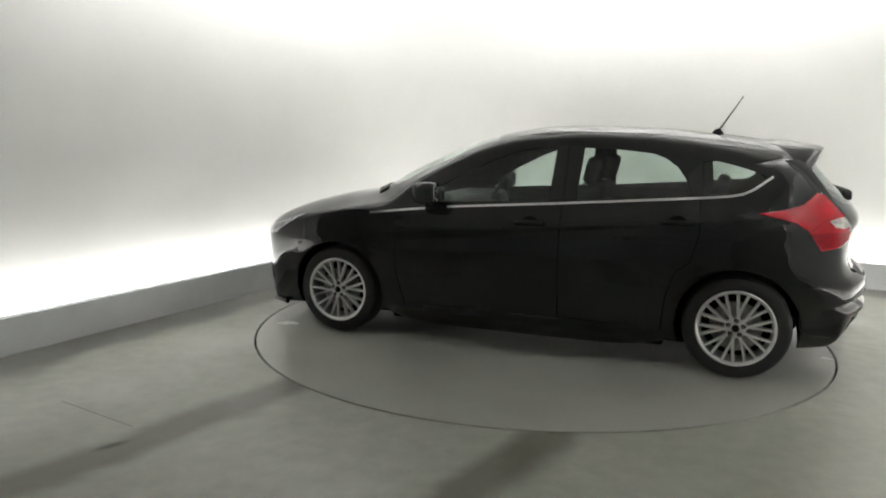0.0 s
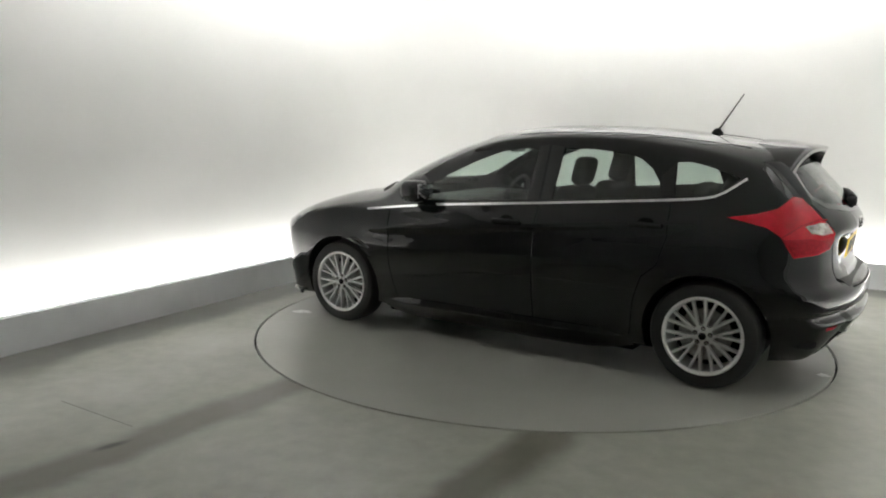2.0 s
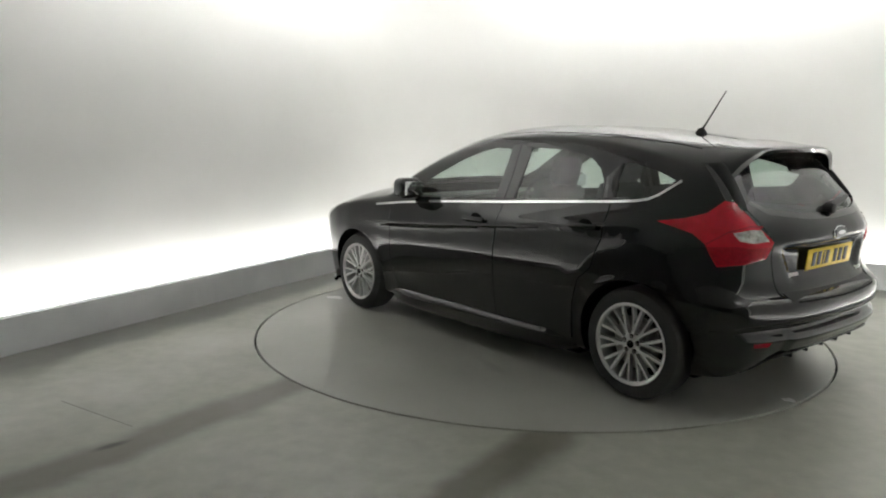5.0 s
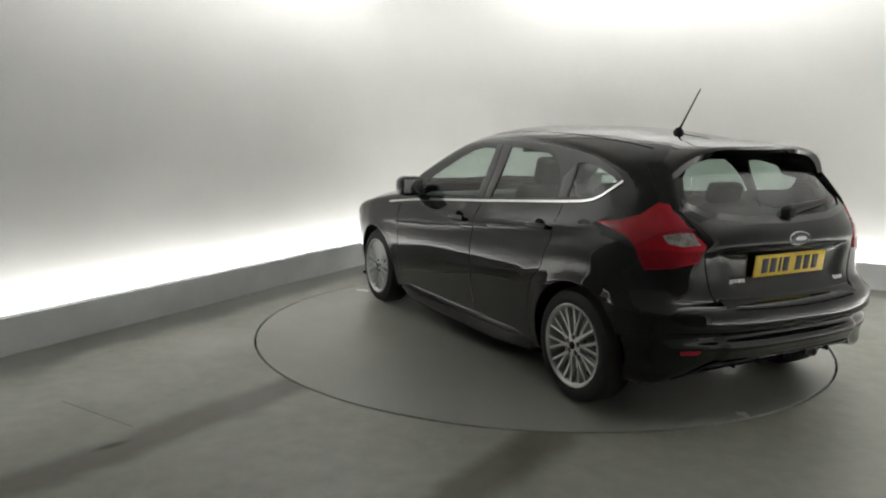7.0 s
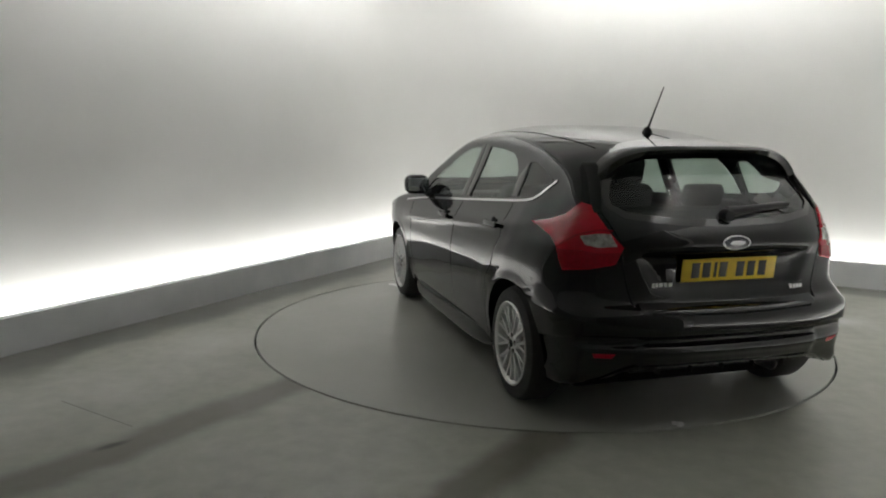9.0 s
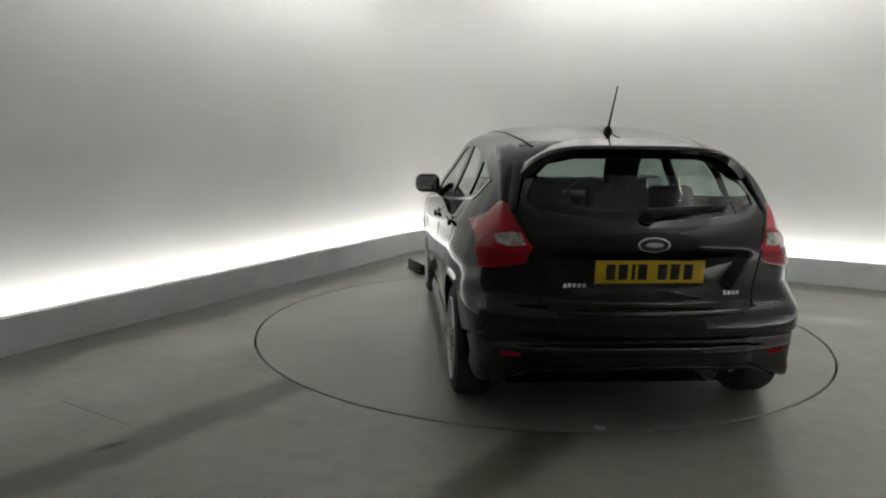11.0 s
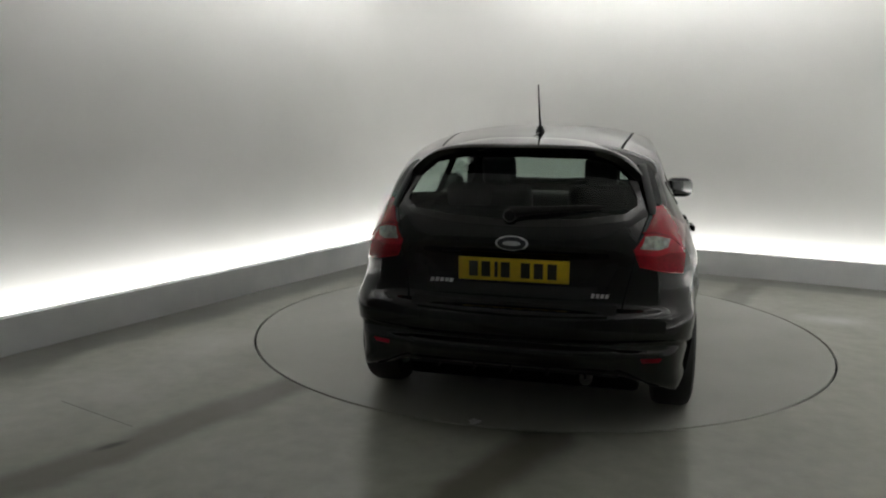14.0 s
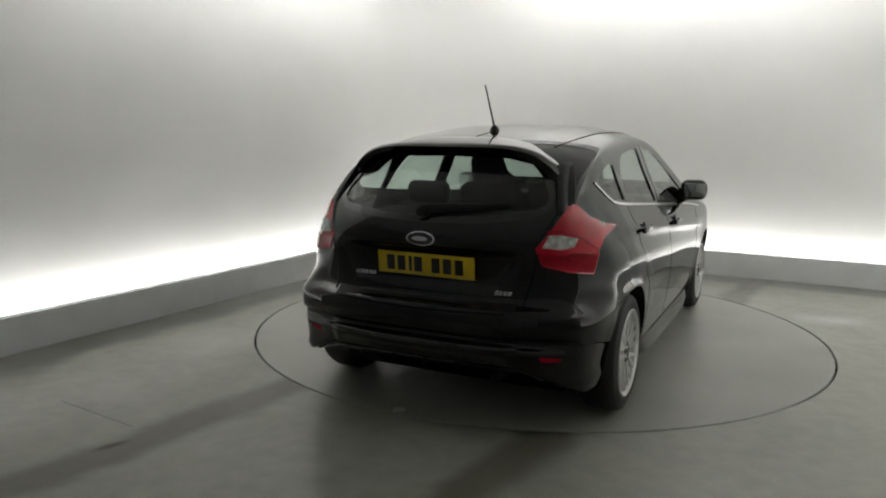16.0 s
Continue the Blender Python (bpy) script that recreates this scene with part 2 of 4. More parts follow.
def prism(poly, height, place, bm=None):
    """A polygon (x, y) raised by height; place: matrix."""
    bm = bm or bmesh.new()
    lo = [bm.verts.new(place @ Vector((x, y, 0))) for x, y in poly]
    hi = [bm.verts.new(place @ Vector((x, y, height))) for x, y in poly]
    bm.faces.new(hi)
    bm.faces.new(lo[::-1])
    for i in range(len(poly)):
        j = (i + 1) % len(poly)
        bm.faces.new((lo[i], lo[j], hi[j], hi[i]))
    return bm


# ---------------------------------------------------------------- room
KERB_TOP = 0.245
SETBACK = 0.30                          # from the kerb's face to the wall
CEILING_Z = 3.40
LEFT_LEN, BACK_LEN = 9.6, 5.5
LEFT_LIT = 5.9                          # lit stretch of the left wall
SIDE_LIT = 5.2                          # lit stretch of the third wall


def room_point(a, b):
    """a metres along the left wall from the corner, b along the back wall."""
    p = CORNER + ALONG_LEFT * a + ALONG_BACK * b
    return Vector((p.x, p.y))


def wall_run(offset, radius, end=0.0):
    """Plan line of both lit walls, offset outwards from the kerb face, with a rounded corner."""
    pts = [room_point(LEFT_LIT + end, -offset)]
    n = 14
    first, last, mid = room_point(radius, -offset), room_point(-offset, radius), room_point(-offset, -offset)
    for k in range(n + 1):
        t = k / n
        pts.append(first * (1 - t) ** 2 + mid * 2 * t * (1 - t) + last * t * t)
    pts.append(room_point(-offset, BACK_LEN + SETBACK + end))
    return pts


def slab_along(inner, outer, z0, z1, bm=None):
    """A solid between two plan lines of equal length."""
    rows = [[(a.x, a.y, z0), (a.x, a.y, z1), (b.x, b.y, z1), (b.x, b.y, z0)] for a, b in zip(inner, outer)]
    bm = grid_mesh(rows, closed_v=True, bm=bm)
    bmesh.ops.holes_fill(bm, edges=[e for e in bm.edges if e.is_boundary])
    bmesh.ops.recalc_face_normals(bm, faces=bm.faces)
    return bm


def structure(name, bm, mat, label, category, angle=35):
    return tagged(part(name, bm, mat, None, "", True, angle), label, category, kind="structure")


def build_room():
    structure("wall_backdrop", slab_along(wall_run(SETBACK, 0.6), wall_run(SETBACK + 0.12, 0.6), 0.0, CEILING_Z), WHITE_WALL,
              "smooth white painted studio wall with a rounded corner", "wall")
    structure("kerb", slab_along(wall_run(0.0, 0.5), wall_run(0.07, 0.5), 0.0, KERB_TOP), KERB_PAINT,
              "low grey painted kerb hiding a strip of light", "kerb")
    # strip of light in the trough
    tagged(part("led_strip", slab_along(wall_run(0.12, 0.5), wall_run(0.20, 0.5), 0.10, 0.14), LED),
           "glowing white strip light in the trough behind the kerb", "strip light")
    # unseen plain walls that close the room behind the camera; grey stands for unlit
    c1, c2, c3 = room_point(LEFT_LEN, 0), room_point(LEFT_LEN, BACK_LEN), room_point(-SETBACK, BACK_LEN)
    off_a, off_b = ALONG_LEFT * 0.12, ALONG_BACK * 0.12
    structure("wall_entrance", slab_along([c1, c2], [c1 + off_a, c2 + off_a], 0, CEILING_Z), UNLIT_WALL, "plain wall out of view, grey in place of unlit", "wall")
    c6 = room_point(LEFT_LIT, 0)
    structure("wall_left_dark", slab_along([c1, c6], [c1 - ALONG_BACK * 0.6, c6 - ALONG_BACK * 0.6], 0, CEILING_Z), UNLIT_WALL, "plain wall out of view, grey in place of unlit", "wall")
    c4 = room_point(SIDE_LIT, BACK_LEN + SETBACK)
    c3 = room_point(-SETBACK, BACK_LEN + SETBACK)
    structure("wall_side", slab_along([c4, c3], [c4 + off_b, c3 + off_b], 0, CEILING_Z), WHITE_WALL, "smooth white painted studio wall", "wall")
    c5 = room_point(SIDE_LIT, BACK_LEN)
    structure("wall_side_dark", slab_along([c2, c5], [c2 + ALONG_BACK * 0.6, c5 + ALONG_BACK * 0.6], 0, CEILING_Z), UNLIT_WALL, "plain wall out of view, grey in place of unlit", "wall")
    run = [[room_point(a, BACK_LEN + o) for a in (SIDE_LIT, 0.07)] for o in (0.0, 0.07, 0.12, 0.20)]
    structure("kerb_side", slab_along(run[0], run[1], 0, KERB_TOP), KERB_PAINT, "low grey painted kerb hiding a strip of light", "kerb")
    tagged(part("led_strip", slab_along(run[2], run[3], 0.10, 0.14), LED), "glowing white strip light in the trough behind the kerb", "strip light")
    # ceiling
    far = [room_point(LEFT_LEN + 0.2, -0.6), room_point(LEFT_LEN + 0.2, BACK_LEN + 0.7), room_point(-0.6, BACK_LEN + 0.7), room_point(-0.6, -0.6)]
    structure("ceiling", prism([(p.x, p.y) for p in far], 0.1, Matrix.Translation((0, 0, CEILING_Z + 0.004))), CEILING_PAINT, "plain grey painted ceiling", "ceiling")
    # floor, with a round hole for the turntable
    bm = bmesh.new()
    n = 160
    inner = [bm.verts.new((TABLE_R * math.cos(2 * math.pi * k / n), TABLE_R * math.sin(2 * math.pi * k / n), 0)) for k in range(n)]
    low = [bm.verts.new((v.co.x, v.co.y, -0.05)) for v in inner]
    outer = [bm.verts.new((16 * math.cos(2 * math.pi * k / n), 16 * math.sin(2 * math.pi * k / n), 0)) for k in range(n)]
    for k in range(n):
        j = (k + 1) % n
        bm.faces.new((inner[k], outer[k], outer[j], inner[j]))
        bm.faces.new((inner[j], low[j], low[k], inner[k]))
    bm.faces.new(low)
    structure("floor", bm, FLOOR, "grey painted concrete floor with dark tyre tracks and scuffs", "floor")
    # cove lights under the ceiling, turned to the walls
    # the third, over the side wall, is added to brighten the floor there
    for a0, a1, b0, b1, face in ((0.8, 5.4, 0.60, 0.66, (0, -1)), (0.66, 0.72, 0.9, 4.8, (-1, 0)), (0.9, 5.0, BACK_LEN - 0.66, BACK_LEN - 0.60, (0, 1))):
        thing = tagged(new("cove_light"), "white cove light out of view under the ceiling facing the studio wall", "cove light", "cove lights")
        q = [room_point(a0, b0), room_point(a1, b0), room_point(a1, b1), room_point(a0, b1)]
        base = room_point((a0 + a1) / 2, (b0 + b1) / 2)
        thing.location = (base.x, base.y, CEILING_Z)
        part("housing", prism([(p.x, p.y) for p in q], 0.16, Matrix.Translation((-base.x, -base.y, -0.16))), CEILING_PAINT, thing, smooth=False)
        move = ALONG_LEFT * face[0] + ALONG_BACK * face[1]
        glow = [p + move * 0.066 for p in q]
        mid = sum(glow, Vector((0, 0))) / 4
        part("lamp_face", prism([(p.x, p.y) for p in [mid + (p - mid) * 0.985 for p in glow]], 0.11, Matrix.Translation((-base.x, -base.y, -0.135))), PANEL_WALL, thing, smooth=False)
        part("lip", prism([(p.x, p.y) for p in [p + move * 0.07 for p in q]], 0.015, Matrix.Translation((-base.x, -base.y, -0.16))), CEILING_PAINT, thing, smooth=False)


TABLE_R = 2.057


def build_turntable():
    table = tagged(new("turntable"), "round grey painted turntable plate set flush in the floor", "turntable")
    prof = [(0.0, -0.03), (TABLE_R - 0.015, -0.03), (TABLE_R - 0.015, -0.003), (TABLE_R - 0.018, 0.001), (0.0, 0.001)]
    bm = lathe(prof, 160, "z")
    bmesh.ops.remove_doubles(bm, verts=bm.verts, dist=1e-5)
    part("plate", bm, DISC, table)
    part("gap_ring", lathe([(TABLE_R - 0.015, -0.03), (TABLE_R - 0.015, -0.022), (TABLE_R, -0.022), (TABLE_R, -0.03)], 160, "z"), GAP, table, "dark gap round the plate")
    for (x, y), w, d, turn in (((1.74, 0.655), 0.15, 0.05, 20), ((-1.99, 0.08), 0.07, 0.03, 5)):
        ring = [(w * 0.5 * math.cos(a) * (1 + 0.25 * math.sin(3 * a)), d * math.sin(a) * (1 + 0.2 * math.cos(5 * a))) for a in [2 * math.pi * k / 24 for k in range(24)]]
        part("paint_mark", prism(ring, 0.0015, pose(x, y, 0.001, 0, 0, turn)), SCUFF, table, "worn white paint mark")
    return table


def build_floor_bits():
    """A black angled bracket plate beyond the turntable, and a joint in the floor."""
    thing = tagged(new("black_bracket"), "small black angled metal bracket standing on the floor", "bracket")
    thing.matrix_basis = pose(-1.24, 2.02, 0, 0, 0, -62)
    part("base_plate", box((-0.20, -0.02, 0), (0.20, 0.14, 0.012), 0.003), TRIM_BLACK, thing)
    part("upright", box((-0.20, -0.01, 0.012), (0.20, 0.01, 0.115), 0.003), TRIM_BLACK, thing)
    part("end_plate", box((0.188, 0.01, 0.012), (0.20, 0.26, 0.10), 0.003), TRIM_BLACK, thing)
    joint = part("floor_joint", box((-0.31, -0.003, 0.0), (0.31, 0.003, 0.0012)), JOINT, None, "", False)
    joint.matrix_basis = pose(-2.22, -2.155, 0, 0, 0, -26)
    tagged(joint, "thin dark joint in the concrete floor", "floor joint", kind="structure")


# ---------------------------------------------------------------- car
OX, OY = -0.0595, -0.1182      # the car's middle on the turntable
FRONT_X, REAR_X = 1.322, -1.366
SKEW = Matrix.Translation((-1.0, 0, 0)) @ pose(0, 0, 0, 0, 0, -1.0) @ Matrix.Translation((1.0, 0, 0))   # parked slightly askew
HUB_Z, TYRE_R = 0.312, 0.312
ARCH_R = 0.355

# centre line and side edge of the body, from the front bumper's foot over the roof to the rear bumper's foot
OUTLINE = [
    ((2.10, .165), (1.95, .158)), ((2.19, .25), (2.04, .25)), ((2.22, .40), (2.07, .40)), ((2.23, .55), (2.08, .54)),
    ((2.19, .67), (2.04, .64)), ((2.09, .785), (1.93, .725)), ((1.86, .885), (1.72, .80)), ((1.55, .968), (1.42, .875)),
    ((1.30, 1.005), (1.14, .925)), ((1.20, 1.035), (0.94, .965)), ((0.96, 1.180), (0.76, 1.105)), ((0.55, 1.365), (0.43, 1.268)),
    ((0.23, 1.450), (0.12, 1.375)), ((-0.08, 1.495), (-0.20, 1.410)), ((-0.45, 1.502), (-0.52, 1.420)), ((-0.85, 1.488), (-0.88, 1.402)),
    ((-1.20, 1.450), (-1.20, 1.360)), ((-1.50, 1.410), (-1.46, 1.300)), ((-1.64, 1.375), (-1.57, 1.255)), ((-1.72, 1.330), (-1.64, 1.215)),
    ((-1.86, 1.180), (-1.745, 1.130)), ((-1.975, 1.055), (-1.835, 1.035)), ((-2.035, .975), (-1.880, .950)), ((-2.045, .925), (-1.895, .90)),
    ((-2.015, .860), (-1.900, .84)), ((-2.005, .760), (-1.905, .76)), ((-2.012, .690), (-1.910, .69)), ((-2.030, .650), (-1.920, .65)),
    ((-2.085, .628), (-1.950, .628)), ((-2.110, .590), (-1.962, .588)), ((-2.114, .528), (-1.965, .522)), ((-2.104, .506), (-1.957, .500)),
    ((-2.078, .494), (-1.940, .486)), ((-2.074, .472), (-1.936, .464)), ((-2.106, .452), (-1.958, .444)), ((-2.112, .424), (-1.962, .414)), ((-2.090, .395), (-1.944, .382)),
    ((-2.068, .362), (-1.930, .305)), ((-2.020, .340), (-1.890, .240)), ((-1.92, .328), (-1.80, .220)), ((-1.72, .29), (-1.70, .208)),
    ((-1.40, .18), (-1.40, .195)), ((-0.60, .17), (-0.60, .19)), ((0.60, .17), (0.60, .19)), ((1.40, .18), (1.40, .19)), ((1.76, .17), (1.72, .168)),
]
SIDE_Z = [.10, .20, .30, .42, .55, .66, .80, .90, .98, 1.20, 1.40, 1.50]
SIDE_Y = [.80, .832, .858, .880, .894, .900, .890, .864, .818, .716, .640, .58]
PLAN_X = [-2.02, -1.96, -1.92, -1.88, -1.80, -1.65, -1.45, -1.30, 1.20, 1.45, 1.65, 1.80, 1.90, 1.98, 2.03, 2.08]
PLAN_K = [.56, .68, .755, .81, .885, .953, .99, 1.005, 1.01, 1.01, .99, .95, .90, .83, .76, .65]


def side_y(x, z):
    """Half width of the body at a place of its side."""
    plan = float(np.interp(x, PLAN_X, PLAN_K))
    if x < -1.6 and z < 0.70:
        box_k = float(np.interp(x, [-2.02, -1.96, -1.92, -1.88, -1.80, -1.65], [.79, .86, .893, .918, .948, .972]))
        plan += (box_k - plan) * min((0.70 - z) / 0.1, 1.0)
    y = float(np.interp(z, SIDE_Z, SIDE_Y)) * plan
    if x < -1.6 and z < 0.5:
        y += 0.008 * min((0.5 - z) / 0.2, 1.0)
    for ax in (FRONT_X, REAR_X):
        r = math.hypot(x - ax, z - HUB_Z)
        y += 0.007 * math.exp(-((r - ARCH_R - 0.004) / 0.026) ** 2) * (1 if z > 0.2 else 0)
    return y


def crease_z(x):
    """Height of the shoulder line through the door handles."""
    return 0.758 + 0.087 * (0.9 - x)


def step_up(v, a, b):
    t = min(max((v - a) / (b - a), 0), 1)
    return t * t * (3 - 2 * t)


def press_lines(bm):
    """Press the shoulder line, the rear haunch and the bumper's side step into the skin."""
    def side(m):
        return abs(m.y) > 0.45
    for d in (-.075, -.03, -.012, 0.0, .014, .045):
        cut_along(bm, [(1.15, crease_z(1.15) + d), (-1.55, crease_z(-1.55) + d)], (0, 2), side)
    low = ((-1.66, .447), (-1.99, .512))
    for d in (0.0, -.014):
        cut_along(bm, [(x, z + d) for x, z in low], (0, 2), side)
    bm.normal_update()
    push = []
    for v in bm.verts:
        x, y, z = v.co
        if abs(y) < 0.5:
            continue
        fade = float(np.interp(x, [-1.55, -1.15, .85, 1.15], [0, 1, 1, 0]))
        d = z - crease_z(x)
        out = fade * (.010 * math.exp(-(d / (.05 if d > 0 else .018)) ** 2) - .007 * math.exp(-((d + .065) / .04) ** 2))
        r = math.hypot(x - REAR_X, z - HUB_Z)
        if z > HUB_Z + .1:
            out += .004 * step_up(z, HUB_Z + .1, HUB_Z + .3) * math.exp(-((r - .53) / (.035 if r > .53 else .11)) ** 2)
        if x < -1.66:
            edge = float(np.interp(-x, [1.66, 1.99], [.447, .512]))
            out -= .013 * step_up(edge - z, 0, .014) * step_up(z, .28, .34) * step_up(-x, 1.66, 1.70)
        push.append((v, v.normal * out))
    for v, move in push:
        v.co += move


def curve_through(points, per):
    """Closed Catmull-Rom curve."""
    p = np.array(points, float)
    n, out = len(p), []
    for i in range(n):
        a, b, c, d = p[i - 1], p[i], p[(i + 1) % n], p[(i + 2) % n]
        m1 = (c - a) * np.linalg.norm(c - b) / max(np.linalg.norm(c - b) + np.linalg.norm(b - a), 1e-6)
        m2 = (d - b) * np.linalg.norm(c - b) / max(np.linalg.norm(d - c) + np.linalg.norm(c - b), 1e-6)
        k = max(3, int(np.linalg.norm(c - b) / per))
        for j in range(k):
            t = j / k
            out.append((2 * t ** 3 - 3 * t ** 2 + 1) * b + (t ** 3 - 2 * t ** 2 + t) * m1 + (3 * t ** 2 - 2 * t ** 3) * c + (t ** 3 - t ** 2) * m2)
    return out


def body_shell():
    """The whole outer skin, both halves, as one bmesh."""
    pts = curve_through([(*c, *e) for c, e in OUTLINE], 0.030)
    ribbon, flank = 30, 26
    bm = bmesh.new()
    for sign in (1, -1):
        rows = []
        for cx, cz, ex, ez in pts:
            ey = side_y(ex, ez)
            row = []
            for k in range(ribbon + 1):
                v = k / ribbon
                w = v ** 3.0
                row.append((cx + (ex - cx) * w, sign * ey * v, cz + (ez - cz) * w))
            mx, mz = min(max(ex, -1.0), 1.0), 0.60
            for k in range(1, flank + 1):
                v = k / flank
                x, z = ex + (mx - ex) * v, ez + (mz - ez) * v
                row.append((x, sign * side_y(x, z), z))
            rows.append(row)
        grid_mesh(rows, closed_u=True, bm=bm)
    bmesh.ops.remove_doubles(bm, verts=bm.verts, dist=0.0008)
    near = [v for v in bm.verts if abs(v.co.y) > 0.25 and not v.is_boundary]
    for _ in range(2):
        bmesh.ops.smooth_vert(bm, verts=near, factor=0.5, use_axis_x=True, use_axis_y=True, use_axis_z=True)
    bmesh.ops.recalc_face_normals(bm, faces=bm.faces)
    press_lines(bm)
    # hollow round the number plate
    for v in bm.verts:
        if v.co.x < -1.85:
            y, z = abs(v.co.y), v.co.z
            wide = .36 + .6 * (z - .72)
            v.co.x += 0.028 * (1 - step_up(y, wide, wide + .05)) * step_up(z, .695, .725) * (1 - step_up(z, .868, .90))
    bmesh.ops.recalc_face_normals(bm, faces=bm.faces)
    return bm


def cut_along(bm, poly, axes, keep, reach=0.07):
    """Cut the faces near each side of a polygon along it. axes: the two coordinates of the polygon's plane; keep: which faces."""
    a, b = axes
    c = 3 - a - b
    for i in range(len(poly)):
        p, q = np.array(poly[i]), np.array(poly[(i + 1) % len(poly)])
        d = q - p
        length = np.linalg.norm(d)
        if length < 1e-6:
            continue
        d /= length
        near = []
        for f in bm.faces:
            m = f.calc_center_median()
            ra, rb = m[a] - p[0], m[b] - p[1]
            along = ra * d[0] + rb * d[1]
            if -reach < along < length + reach and abs(ra * d[1] - rb * d[0]) < reach and keep(m):
                near.append(f)
        if not near:
            continue
        co, no = [0, 0, 0], [0, 0, 0]
        co[a], co[b] = p
        no[a], no[b] = d[1], -d[0]
        geom = list({v for f in near for v in f.verts}) + list({e for f in near for e in f.edges}) + near
        bmesh.ops.bisect_plane(bm, geom=geom, dist=0.0004, plane_co=co, plane_no=no)


def inside(poly, x, y):
    hit = False
    for i in range(len(poly)):
        (x1, y1), (x2, y2) = poly[i], poly[i - 1]
        if (y1 > y) != (y2 > y) and x < (x2 - x1) * (y - y1) / (y2 - y1) + x1:
            hit = not hit
    return hit


def mirrored(half):
    """Close a polygon given for y >= 0 from the middle to the middle."""
    return [tuple(p) for p in half] + [(-p[0], *p[1:]) for p in half[::-1] if abs(p[0]) > 1e-6]


WIN_FRONT = [(.69, .968), (-.19, 1.018), (-.20, 1.20), (-.21, 1.340), (-.08, 1.345), (.06, 1.318), (.24, 1.252), (.43, 1.158), (.61, 1.058)]
WIN_REAR = [(-.37, 1.030), (-1.055, 1.082), (-1.03, 1.17), (-.975, 1.245), (-.90, 1.298), (-.82, 1.326), (-.60, 1.348), (-.39, 1.353)]
WIN_QUARTER = [(-1.135, 1.092), (-1.120, 1.283), (-1.20, 1.288), (-1.30, 1.266), (-1.40, 1.236), (-1.478, 1.206), (-1.43, 1.150), (-1.383, 1.114)]
WIN_BACK = mirrored([(0, 1.352), (.32, 1.347), (.46, 1.318), (.54, 1.245), (.590, 1.15), (.592, 1.10), (.53, 1.055), (.30, 1.026), (0, 1.016)])
WIN_FRONT_SCREEN = mirrored([(0, 1.19), (.30, 1.16), (.52, 1.06), (.655, .95), (.675, .84), (.650, .72), (.595, .48), (.53, .24), (.30, .27), (0, .30)])
DOOR_FRONT = [(.80, .235), (.855, .50), (.86, .90), (.76, 1.00), (.46, 1.188), (.25, 1.290), (.06, 1.356), (-.08, 1.380), (-.285, 1.385), (-.285, .235)]
DOOR_REAR = [(-.29, .235), (-.29, 1.385), (-.60, 1.383), (-.84, 1.358), (-1.00, 1.310), (-1.095, 1.20), (-1.12, 1.06), (-1.13, .86), (-1.09, .70), (-1.00, .62), (-.955, .48), (-.93, .235)]
GATE = mirrored([(0, 1.395), (.45, 1.385), (.575, 1.28), (.622, 1.15), (.618, 1.07), (.566, .94), (.552, .82), (.512, .64), (.45, .615), (0, .605)])
BONNET = mirrored([(0, 1.245), (.35, 1.21), (.62, 1.06), (.70, 1.14), (.70, 1.45), (.62, 1.80), (.45, 1.98), (0, 2.07)])


def arch(ax):
    return [(ax + ARCH_R * math.cos(2 * math.pi * k / 28), HUB_Z + ARCH_R * math.sin(2 * math.pi * k / 28)) for k in range(28)]


